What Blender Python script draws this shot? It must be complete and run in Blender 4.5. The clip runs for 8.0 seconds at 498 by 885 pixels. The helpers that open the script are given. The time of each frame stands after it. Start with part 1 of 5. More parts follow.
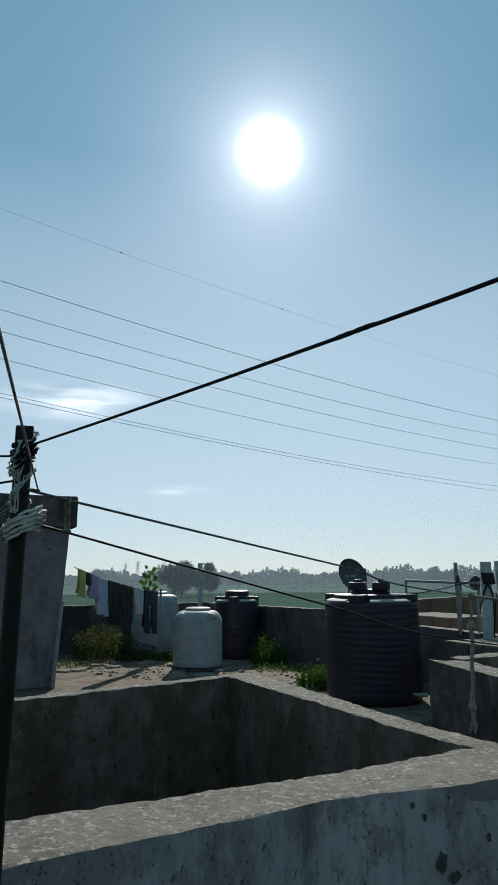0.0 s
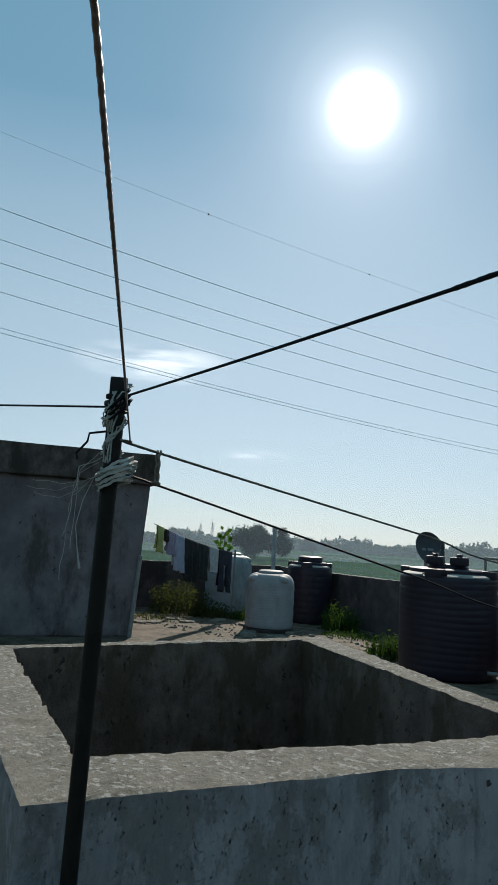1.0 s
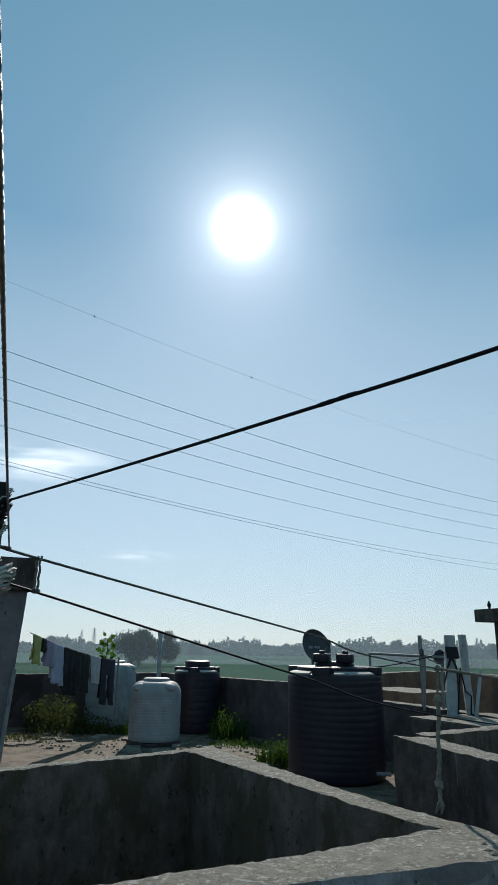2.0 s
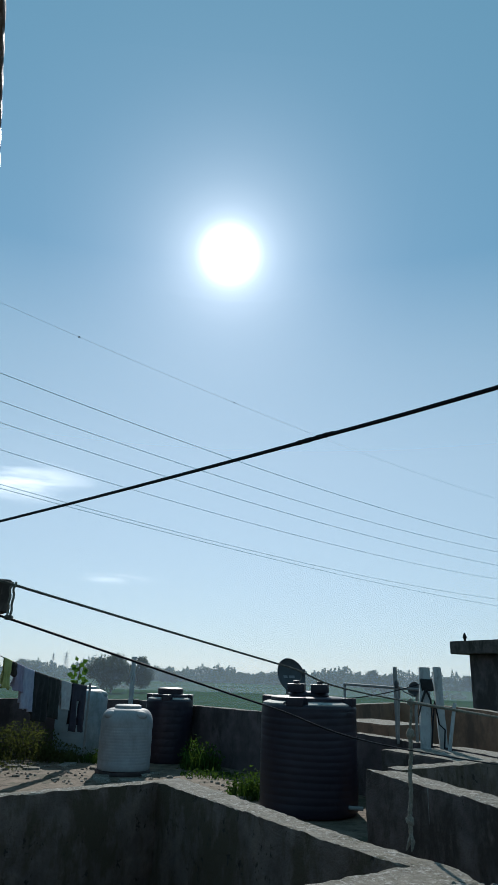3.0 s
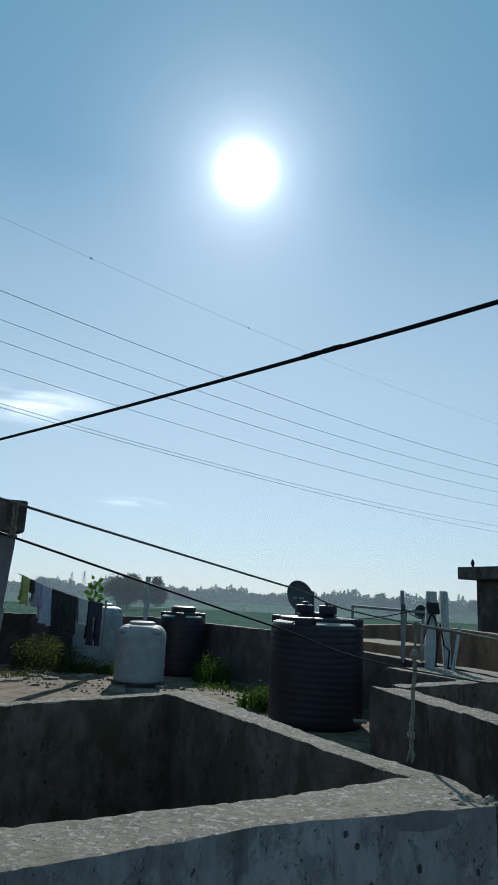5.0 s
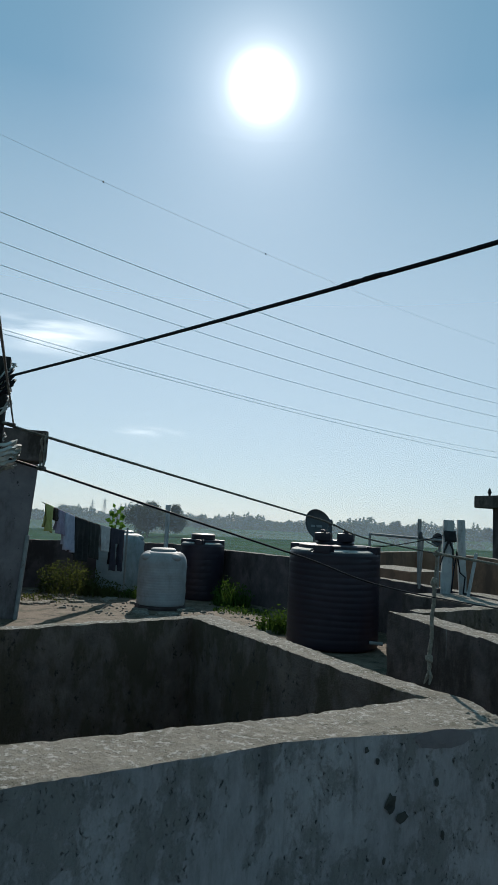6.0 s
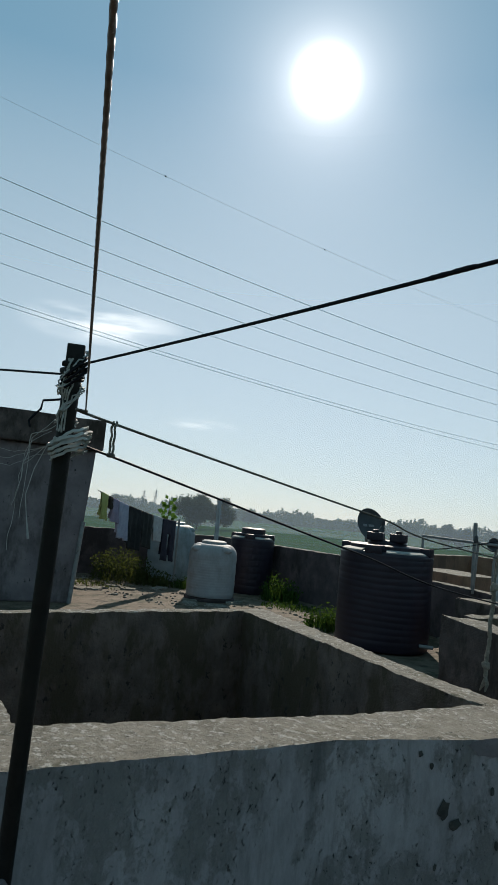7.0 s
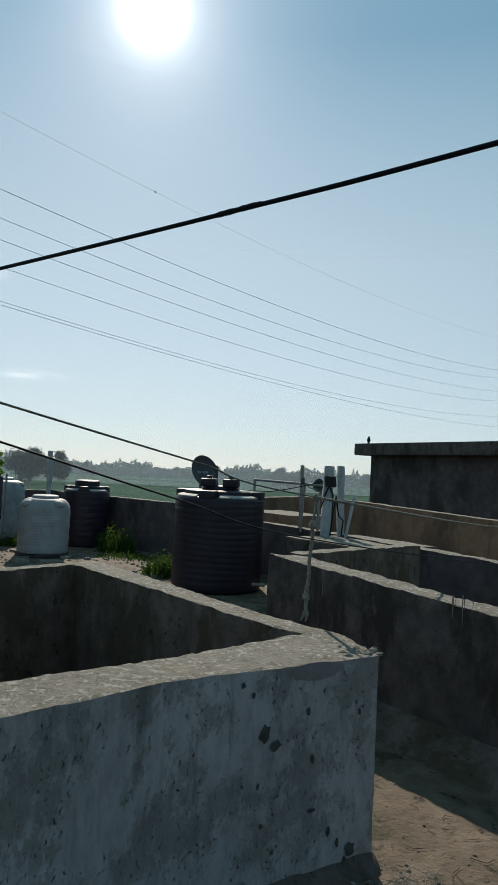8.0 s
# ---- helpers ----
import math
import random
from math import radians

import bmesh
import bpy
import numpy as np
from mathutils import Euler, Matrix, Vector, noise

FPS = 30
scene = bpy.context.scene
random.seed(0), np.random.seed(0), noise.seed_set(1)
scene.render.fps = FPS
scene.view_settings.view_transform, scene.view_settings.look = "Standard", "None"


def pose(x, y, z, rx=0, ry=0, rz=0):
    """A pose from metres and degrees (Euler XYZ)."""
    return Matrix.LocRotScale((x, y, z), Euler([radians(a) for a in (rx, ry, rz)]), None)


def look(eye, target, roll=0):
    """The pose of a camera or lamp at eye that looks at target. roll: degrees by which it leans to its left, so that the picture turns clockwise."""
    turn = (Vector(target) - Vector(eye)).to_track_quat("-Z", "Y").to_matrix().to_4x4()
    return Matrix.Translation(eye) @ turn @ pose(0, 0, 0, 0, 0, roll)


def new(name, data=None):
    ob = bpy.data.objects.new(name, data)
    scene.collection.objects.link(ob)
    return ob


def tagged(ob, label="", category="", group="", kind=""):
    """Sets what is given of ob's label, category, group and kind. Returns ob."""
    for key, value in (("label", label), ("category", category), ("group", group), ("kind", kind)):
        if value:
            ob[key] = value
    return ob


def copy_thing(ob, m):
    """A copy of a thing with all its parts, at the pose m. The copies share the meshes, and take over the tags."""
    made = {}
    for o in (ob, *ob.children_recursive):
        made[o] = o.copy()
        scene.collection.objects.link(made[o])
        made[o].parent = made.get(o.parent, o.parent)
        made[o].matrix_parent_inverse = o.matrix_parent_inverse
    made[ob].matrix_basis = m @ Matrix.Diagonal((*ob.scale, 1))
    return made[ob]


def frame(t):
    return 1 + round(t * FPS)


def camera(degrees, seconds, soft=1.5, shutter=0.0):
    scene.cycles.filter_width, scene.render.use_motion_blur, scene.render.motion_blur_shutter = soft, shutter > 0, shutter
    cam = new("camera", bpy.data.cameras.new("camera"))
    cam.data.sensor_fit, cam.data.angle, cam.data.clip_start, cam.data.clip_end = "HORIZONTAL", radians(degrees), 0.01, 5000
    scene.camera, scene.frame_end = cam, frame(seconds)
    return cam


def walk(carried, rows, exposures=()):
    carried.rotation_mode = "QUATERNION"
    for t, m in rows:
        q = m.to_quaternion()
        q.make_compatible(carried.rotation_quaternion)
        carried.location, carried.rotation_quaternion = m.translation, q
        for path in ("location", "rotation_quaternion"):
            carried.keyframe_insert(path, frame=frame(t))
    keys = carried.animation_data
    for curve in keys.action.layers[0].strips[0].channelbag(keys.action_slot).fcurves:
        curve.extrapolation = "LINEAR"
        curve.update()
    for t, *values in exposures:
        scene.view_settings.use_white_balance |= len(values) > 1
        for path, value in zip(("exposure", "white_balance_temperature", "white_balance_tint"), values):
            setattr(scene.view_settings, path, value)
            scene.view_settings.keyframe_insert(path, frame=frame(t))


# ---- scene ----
cam = camera(41.2, 8.0)
PATH = [
    (0, (0.35, -0.097, 1.483), (-0.316, 1.747, 1.878), -0.4),
    (0.5, (0.332, -0.103, 1.473), (-0.392, 1.723, 1.849), 2.7),
    (1, (0.309, -0.08, 1.47), (-0.577, 1.69, 1.759), 3.3),
    (1.5, (0.292, -0.07, 1.459), (-0.487, 1.758, 1.686), 4.2),
    (2, (0.333, -0.124, 1.471), (-0.221, 1.705, 2.06), 0.7),
    (2.2, (0.33, -0.122, 1.475), (-0.196, 1.697, 2.12), 0.9),
    (3.3, (0.346, -0.148, 1.481), (-0.146, 1.674, 2.143), 1.9),
    (3.5, (0.347, -0.147, 1.471), (-0.147, 1.676, 2.129), 1.9),
    (4, (0.355, -0.134, 1.472), (-0.248, 1.665, 2.107), 2.7),
    (4.5, (0.347, -0.099, 1.478), (-0.162, 1.754, 2.03), 2.3),
    (5, (0.344, -0.084, 1.483), (-0.199, 1.788, 1.931), 2.8),
    (5.2, (0.335, -0.073, 1.484), (-0.24, 1.805, 1.862), 2.8),
    (6.3, (0.306, -0.075, 1.492), (-0.285, 1.822, 1.721), 3.1),
    (6.5, (0.297, -0.066, 1.481), (-0.302, 1.828, 1.714), 3.7),
    (7, (0.279, -0.082, 1.483), (-0.459, 1.765, 1.696), 5.3),
    (7.5, (0.295, -0.055, 1.487), (-0.234, 1.87, 1.608), 4.1),
    (8, (0.328, -0.038, 1.484), (0.068, 1.942, 1.578), 2.8),
]
walk(cam, [(t, look(eye, target, roll)) for t, eye, target, roll in PATH],
     exposures=[(0.0, -0.05, 6450, 10), (1.5, 0.02, 6700, 11), (2.0, -0.02, 6350, 10), (3.5, -0.03, 6100, 9), (5.2, -0.03, 6150, 9), (6.5, -0.04, 6700, 11), (8.0, 0.05, 6950, 12)])

# ---- light ----
SUN = Vector((-0.2496, 0.7794, 0.5747)).normalized()
world = bpy.data.worlds.new("sky")
scene.world = world
world.use_nodes = True
sky = world.node_tree.nodes.new("ShaderNodeTexSky")
sky.sky_type = "NISHITA"
sky.sun_disc = False
sky.sun_elevation = math.asin(SUN.z)
sky.sun_rotation = math.atan2(SUN.x, SUN.y)
sky.altitude = 250
sky.air_density, sky.dust_density, sky.ozone_density = 1.0, 0.32, 3.0
tint = world.node_tree.nodes.new("ShaderNodeMix")
tint.data_type, tint.blend_type = "RGBA", "MULTIPLY"
tint.inputs[0].default_value = 1.0
tint.inputs[7].default_value = (0.57, 0.57, 0.665, 1)
haze = world.node_tree.nodes.new("ShaderNodeMix")
haze.data_type, haze.blend_type = "RGBA", "ADD"
haze.inputs[0].default_value = 1.0
haze.inputs[7].default_value = (1.35, 3.4, 3.95, 1)
world.node_tree.links.new(sky.outputs[0], tint.inputs[6])
world.node_tree.links.new(tint.outputs[2], haze.inputs[6])
world.node_tree.links.new(haze.outputs[2], world.node_tree.nodes["Background"].inputs[0])
world.node_tree.nodes["Background"].inputs[1].default_value = 0.07
sun = new("sun_lamp", bpy.data.lights.new("sun_lamp", "SUN"))
sun.data.energy, sun.data.angle, sun.data.color = 4.6, radians(0.53), (1.0, 0.93, 0.82)
sun.matrix_world = look(SUN * 50, (0, 0, 0))
scene.view_settings.exposure = 0.0


# ---- materials ----
def ramp(nt, src, stops):
    r = nt.nodes.new("ShaderNodeValToRGB")
    e = r.color_ramp.elements
    e[0].position, e[1].position = stops[0][0], stops[-1][0]
    e[0].color, e[1].color = (*stops[0][1], 1), (*stops[-1][1], 1)
    for p, c in stops[1:-1]:
        e.new(p).color = (*c, 1)
    nt.links.new(src, r.inputs[0])
    return r.outputs[0]


def tex(nt, scale, detail=6, rough=0.6, stretch=(1, 1, 1), kind="noise", offset=0.0, space="Object"):
    co = nt.nodes.new("ShaderNodeTexCoord")
    mp = nt.nodes.new("ShaderNodeMapping")
    mp.inputs["Scale"].default_value = stretch
    mp.inputs["Location"].default_value = (offset, offset * 0.7, offset * 1.3)
    nt.links.new(co.outputs[space], mp.inputs[0])
    if kind == "noise":
        n = nt.nodes.new("ShaderNodeTexNoise")
        n.inputs["Detail"].default_value, n.inputs["Roughness"].default_value = detail, rough
        out = n.outputs[0]
    else:
        n = nt.nodes.new("ShaderNodeTexVoronoi")
        n.feature = "DISTANCE_TO_EDGE" if kind == "cracks" else "F1"
        out = n.outputs[0]
    n.inputs["Scale"].default_value = scale
    nt.links.new(mp.outputs[0], n.inputs["Vector"])
    return out


def mix(nt, fac, a, b, mode="MIX"):
    m = nt.nodes.new("ShaderNodeMix")
    m.data_type, m.blend_type = "RGBA", mode
    for sock, v in ((m.inputs[0], fac), (m.inputs[6], a), (m.inputs[7], b)):
        if isinstance(v, (int, float)):
            sock.default_value = v
        elif isinstance(v, tuple):
            sock.default_value = (*v, 1)
        else:
            nt.links.new(v, sock)
    return m.outputs[2]


def surface(name, rough=0.85, metal=0.0, spec=0.5):
    m = bpy.data.materials.new(name)
    m.use_nodes = True
    nt = m.node_tree
    b = nt.nodes["Principled BSDF"]
    b.inputs["Roughness"].default_value, b.inputs["Metallic"].default_value = rough, metal
    b.inputs["Specular IOR Level"].default_value = spec
    return m, nt, b


def bumped(nt, b, heights):
    """heights: (socket, strength, distance), chained."""
    last = None
    for src, st, dist in heights:
        n = nt.nodes.new("ShaderNodeBump")
        n.inputs["Strength"].default_value, n.inputs["Distance"].default_value = st, dist
        nt.links.new(src, n.inputs["Height"])
        if last is not None:
            nt.links.new(last, n.inputs["Normal"])
        last = n.outputs[0]
    nt.links.new(last, b.inputs["Normal"])


def painted(name, stops, scale=6.0, stains=None, stain_scale=2.0, stain_cut=(0.52, 0.62), rough=0.88, grain=0.5, stretch=(1, 1, 1), spots=None, spot_scale=14.0, spot_cut=(0.66, 0.7), spot_detail=(5, 0.62), metal=0.0, spec=0.3, fine=60.0):
    m, nt, b = surface(name, rough, metal, spec)
    a = tex(nt, scale, 8, 0.65, stretch)
    col = ramp(nt, a, stops)
    hs = [(tex(nt, fine, 4, 0.7), grain, 0.01), (a, grain * 0.6, 0.03)]
    if stains:
        f = ramp(nt, tex(nt, stain_scale, 9, 0.72, (1, 1, 0.45), offset=7.3), [(stain_cut[0], (0, 0, 0)), (stain_cut[1], (1, 1, 1))])
        col = mix(nt, f, col, stains)
    if spots:
        g = tex(nt, spot_scale, spot_detail[0], spot_detail[1], (1, 1, 0.8), offset=3.1)
        f = ramp(nt, g, [(spot_cut[0], (0, 0, 0)), (spot_cut[1], (1, 1, 1))])
        col = mix(nt, f, col, spots)
        inv = ramp(nt, g, [(spot_cut[0], (1, 1, 1)), (spot_cut[1], (0, 0, 0))])
        hs.append((inv, 0.7, 0.006))
    nt.links.new(col, b.inputs["Base Color"])
    bumped(nt, b, hs)
    return m


def whitewash():
    m, nt, b = surface("peeling_whitewash", 0.9, 0, 0.25)
    tone = ramp(nt, tex(nt, 1.7, 6, 0.6), [(0.32, (0.202, 0.184, 0.192)), (0.5, (0.270, 0.248, 0.260)), (0.68, (0.346, 0.316, 0.328))])
    tone = mix(nt, 0.35, tone, ramp(nt, tex(nt, 28, 8, 0.7, (1, 1, 0.35), offset=2.2), [(0.35, (0.132, 0.123, 0.130)), (0.65, (0.372, 0.345, 0.356))]))
    patch_n = tex(nt, 3.6, 15, 0.82, (1, 1, 0.7), offset=5.7)
    patch_f = ramp(nt, patch_n, [(0.475, (0, 0, 0)), (0.56, (0.54, 0.54, 0.54))])
    bare = ramp(nt, tex(nt, 12, 8, 0.7, offset=1.1), [(0.3, (0.074, 0.070, 0.062)), (0.7, (0.150, 0.142, 0.126))])
    col = mix(nt, patch_f, tone, bare)
    run = ramp(nt, tex(nt, 9, 7, 0.65, (1, 1, 0.12), offset=9.4), [(0.56, (0, 0, 0)), (0.70, (0.6, 0.6, 0.6))])
    col = mix(nt, run, col, (0.076, 0.072, 0.074))
    pit_n = tex(nt, 72, 6, 0.66, (1, 1, 0.7), offset=3.1)
    near = ramp(nt, patch_n, [(0.46, (0, 0, 0)), (0.53, (1, 1, 1)), (0.62, (0.3, 0.3, 0.3))])
    pit = ramp(nt, pit_n, [(0.61, (0, 0, 0)), (0.65, (0.85, 0.85, 0.85))])
    pit = mix(nt, 1.0, pit, near, "MULTIPLY")
    lone = ramp(nt, tex(nt, 46, 4, 0.6, offset=8.8), [(0.75, (0, 0, 0)), (0.77, (1, 1, 1))])
    pits = mix(nt, 1.0, pit, lone, "ADD")
    col = mix(nt, pits, col, (0.028, 0.029, 0.030))
    nt.links.new(col, b.inputs["Base Color"])
    inv = ramp(nt, pits, [(0.0, (1, 1, 1)), (1.0, (0, 0, 0))])
    inv2 = ramp(nt, patch_n, [(0.51, (1, 1, 1)), (0.55, (0, 0, 0))])
    bumped(nt, b, [(tex(nt, 60, 4, 0.7), 0.35, 0.008), (inv2, 0.5, 0.004), (inv, 0.8, 0.008)])
    return m


WHITEWASH = whitewash()
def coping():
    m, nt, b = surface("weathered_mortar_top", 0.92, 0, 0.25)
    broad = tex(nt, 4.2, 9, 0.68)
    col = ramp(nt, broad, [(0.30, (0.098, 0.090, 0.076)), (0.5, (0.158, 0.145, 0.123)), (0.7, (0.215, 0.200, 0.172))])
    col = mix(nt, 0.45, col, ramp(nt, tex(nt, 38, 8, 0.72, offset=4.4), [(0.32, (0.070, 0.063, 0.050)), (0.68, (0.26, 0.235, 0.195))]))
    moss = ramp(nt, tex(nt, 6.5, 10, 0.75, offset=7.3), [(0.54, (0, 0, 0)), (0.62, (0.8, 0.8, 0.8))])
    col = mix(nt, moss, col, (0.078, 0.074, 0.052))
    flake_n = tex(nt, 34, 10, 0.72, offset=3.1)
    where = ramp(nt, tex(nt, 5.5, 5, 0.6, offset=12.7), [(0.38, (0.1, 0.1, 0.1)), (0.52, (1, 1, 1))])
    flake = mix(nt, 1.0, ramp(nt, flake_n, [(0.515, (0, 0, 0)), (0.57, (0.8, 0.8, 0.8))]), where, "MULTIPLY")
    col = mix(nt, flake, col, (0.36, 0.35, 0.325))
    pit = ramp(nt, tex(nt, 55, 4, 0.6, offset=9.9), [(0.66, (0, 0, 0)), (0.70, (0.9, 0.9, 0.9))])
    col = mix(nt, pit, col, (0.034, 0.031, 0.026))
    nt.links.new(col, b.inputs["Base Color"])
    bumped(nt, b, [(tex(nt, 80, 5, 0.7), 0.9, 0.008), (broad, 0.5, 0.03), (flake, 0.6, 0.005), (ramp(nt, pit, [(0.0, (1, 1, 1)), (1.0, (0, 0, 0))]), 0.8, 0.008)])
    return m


COPING = coping()
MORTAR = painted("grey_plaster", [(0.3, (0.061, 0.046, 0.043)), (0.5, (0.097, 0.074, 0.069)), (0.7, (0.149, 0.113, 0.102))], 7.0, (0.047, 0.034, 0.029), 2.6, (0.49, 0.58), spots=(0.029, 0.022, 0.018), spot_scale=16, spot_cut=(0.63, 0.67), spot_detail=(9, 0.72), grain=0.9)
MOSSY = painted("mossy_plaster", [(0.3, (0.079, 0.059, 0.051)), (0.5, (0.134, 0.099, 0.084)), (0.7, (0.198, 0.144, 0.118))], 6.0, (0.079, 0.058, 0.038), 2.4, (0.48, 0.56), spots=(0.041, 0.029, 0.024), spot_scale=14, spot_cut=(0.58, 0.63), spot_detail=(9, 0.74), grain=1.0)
TOWERWALL = painted("blue_grey_plaster", [(0.3, (0.112, 0.096, 0.103)), (0.5, (0.161, 0.139, 0.147)), (0.7, (0.219, 0.187, 0.193))], 2.6, (0.078, 0.066, 0.063), 1.3, (0.50, 0.60), spots=(0.043, 0.036, 0.037), spot_scale=9, spot_cut=(0.635, 0.66), spot_detail=(8, 0.7))
BROWNWALL = painted("ochre_plaster", [(0.3, (0.174, 0.098, 0.066)), (0.5, (0.257, 0.144, 0.092)), (0.7, (0.341, 0.200, 0.131))], 2.2, (0.129, 0.078, 0.057), 0.9, (0.5, 0.62), spots=(0.090, 0.057, 0.044), spot_scale=5, spot_cut=(0.62, 0.68), spot_detail=(9, 0.72))
PARAPET = painted("dark_plaster", [(0.3, (0.052, 0.040, 0.044)), (0.5, (0.082, 0.063, 0.067)), (0.7, (0.125, 0.095, 0.096))], 3.5, (0.042, 0.032, 0.032), 1.4, (0.48, 0.58), spots=(0.149, 0.114, 0.107), spot_scale=5, spot_cut=(0.63, 0.7), spot_detail=(9, 0.72))
FLOOR = painted("cracked_roof_screed", [(0.3, (0.069, 0.053, 0.039)), (0.5, (0.121, 0.092, 0.066)), (0.7, (0.172, 0.136, 0.102))], 5.0, (0.048, 0.044, 0.025), 1.9, (0.51, 0.58), spots=(0.034, 0.026, 0.020), spot_scale=9, spot_cut=(0.585, 0.615), spot_detail=(9, 0.74), grain=1.0, fine=35)
BLACKTANK = painted("black_tank_plastic", [(0.3, (0.013, 0.010, 0.018)), (0.7, (0.022, 0.017, 0.028))], 5, (0.032, 0.026, 0.036), 3.0, (0.6, 0.75), rough=0.45, grain=0.08, spec=0.3)
WHITETANK = painted("white_tank_plastic", [(0.3, (0.255, 0.262, 0.275)), (0.7, (0.335, 0.345, 0.36))], 7, (0.20, 0.20, 0.195), 2.4, (0.48, 0.70), rough=0.62, grain=0.18, spec=0.25, fine=30)
BLUETANK = painted("faded_blue_white_plastic", [(0.3, (0.192, 0.240, 0.264)), (0.7, (0.288, 0.336, 0.360))], 4, (0.096, 0.120, 0.116), 1.6, (0.48, 0.66), rough=0.55, grain=0.1)
IRON = painted("black_painted_iron", [(0.3, (0.006, 0.006, 0.006)), (0.7, (0.014, 0.012, 0.011))], 20, (0.035, 0.02, 0.013), 12, (0.64, 0.72), rough=0.55, grain=0.3, spec=0.2)
CABLE = painted("black_cable_sheath", [(0.3, (0.004, 0.004, 0.007)), (0.7, (0.008, 0.008, 0.013))], 40, rough=0.6, grain=0.1, spec=0.12)
STEEL = painted("dull_galvanised_wire", [(0.3, (0.22, 0.21, 0.20)), (0.7, (0.38, 0.36, 0.34))], 60, rough=0.42, metal=0.8, grain=0.2)
COPPER = painted("tarnished_copper_wire", [(0.3, (0.115, 0.095, 0.09)), (0.7, (0.23, 0.195, 0.185))], 80, rough=0.5, metal=0.3, grain=0.2)
ROPE = painted("grey_rope_fibre", [(0.3, (0.16, 0.14, 0.115)), (0.7, (0.36, 0.33, 0.28))], 60, rough=0.95, grain=0.8, fine=300)
DARKROPE = painted("dark_rope_fibre", [(0.3, (0.07, 0.066, 0.06)), (0.7, (0.24, 0.225, 0.20))], 60, rough=0.95, grain=0.8, fine=300)
LINEWIRE = painted("pale_line_wire", [(0.3, (0.72, 0.75, 0.78)), (0.7, (0.82, 0.85, 0.87))], 1.0, rough=0.6, grain=0.05)
STRIP = painted("white_plastic_strip", [(0.3, (0.28, 0.28, 0.27)), (0.7, (0.44, 0.44, 0.42))], 30, (0.2, 0.185, 0.15), 20, (0.52, 0.66), rough=0.6, grain=0.1)
POSTWHITE = painted("limewashed_concrete", [(0.3, (0.28, 0.30, 0.31)), (0.7, (0.42, 0.44, 0.45))], 6, (0.19, 0.19, 0.18), 5, (0.55, 0.66))
GALV = painted("weathered_pipe", [(0.3, (0.16, 0.165, 0.17)), (0.7, (0.25, 0.255, 0.25))], 12, (0.11, 0.08, 0.06), 8, (0.6, 0.7), rough=0.7, grain=0.2, spec=0.2)
DISH = painted("dark_dish_enamel", [(0.3, (0.035, 0.037, 0.042)), (0.7, (0.06, 0.062, 0.068))], 8, rough=0.45, grain=0.1)
BARS = painted("pale_print", [(0.3, (0.18, 0.18, 0.19)), (0.7, (0.22, 0.22, 0.23))], 20, rough=0.6, grain=0.05)
DUST = painted("dusty_plastic", [(0.3, (0.22, 0.215, 0.205)), (0.7, (0.40, 0.39, 0.37))], 9, (0.08, 0.078, 0.075), 6, (0.56, 0.68), rough=0.7, grain=0.2)
BARK = painted("bark", [(0.3, (0.05, 0.04, 0.03)), (0.7, (0.11, 0.09, 0.07))], 6, grain=1.0)


def foliage(name, dark, light, through_col, transl=0.35):
    m, nt, b = surface(name, 0.85, 0, 0.08)
    g = nt.nodes.new("ShaderNodeNewGeometry")
    col = ramp(nt, g.outputs["Random Per Island"], [(0.0, dark), (1.0, light)])
    nt.links.new(col, b.inputs["Base Color"])
    t = nt.nodes.new("ShaderNodeBsdfTranslucent")
    t.inputs[0].default_value = (*through_col, 1)
    ms = nt.nodes.new("ShaderNodeMixShader")
    ms.inputs[0].default_value = transl
    nt.links.new(b.outputs[0], ms.inputs[1])
    nt.links.new(t.outputs[0], ms.inputs[2])
    nt.links.new(ms.outputs[0], nt.nodes["Material Output"].inputs[0])
    return m


LEAF = foliage("green_leaf", (0.022, 0.050, 0.012), (0.045, 0.090, 0.020), (0.08, 0.145, 0.02), 0.28)
WEED = foliage("dry_green_weed", (0.034, 0.045, 0.018), (0.070, 0.082, 0.034), (0.10, 0.12, 0.03), 0.32)
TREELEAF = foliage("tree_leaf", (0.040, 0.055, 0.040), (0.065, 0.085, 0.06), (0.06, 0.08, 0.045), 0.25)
# Far belt's leaves are paler and bluer: distance haze put into their colour.
HAZEDLEAF = foliage("hazed_far_leaf", (0.060, 0.085, 0.075), (0.09, 0.125, 0.10), (0.07, 0.10, 0.07), 0.3)
YOUNGLEAF = foliage("young_leaf", (0.035, 0.08, 0.015), (0.06, 0.12, 0.025), (0.07, 0.15, 0.02), 0.3)




def cloth_mat(name, a, b_):
    return painted(name, [(0.3, a), (0.7, b_)], 14, rough=0.95, grain=0.3, fine=240)


# ---- mesh helpers ----
def part(name, bm, material, parent=None, label="", smooth=True):
    me = bpy.data.meshes.new(name)
    bmesh.ops.recalc_face_normals(bm, faces=bm.faces[:])
    bm.to_mesh(me)
    bm.free()
    for mt in (material if isinstance(material, (list, tuple)) else [material]):
        me.materials.append(mt)
    if smooth:
        for p in me.polygons:
            p.use_smooth = True
        me.set_sharp_from_angle(angle=radians(38))
    ob = new(name, me)
    if parent is not None:
        ob.parent = parent
    if label:
        ob["label"] = label
    return ob


def empty(name, place, label, category, group="", turn=0.0):
    ob = new(name)
    ob.empty_display_size = 0.1
    ob.matrix_world = Matrix.Translation(place) @ Matrix.Rotation(turn, 4, "Z")
    return tagged(ob, label, category, group)


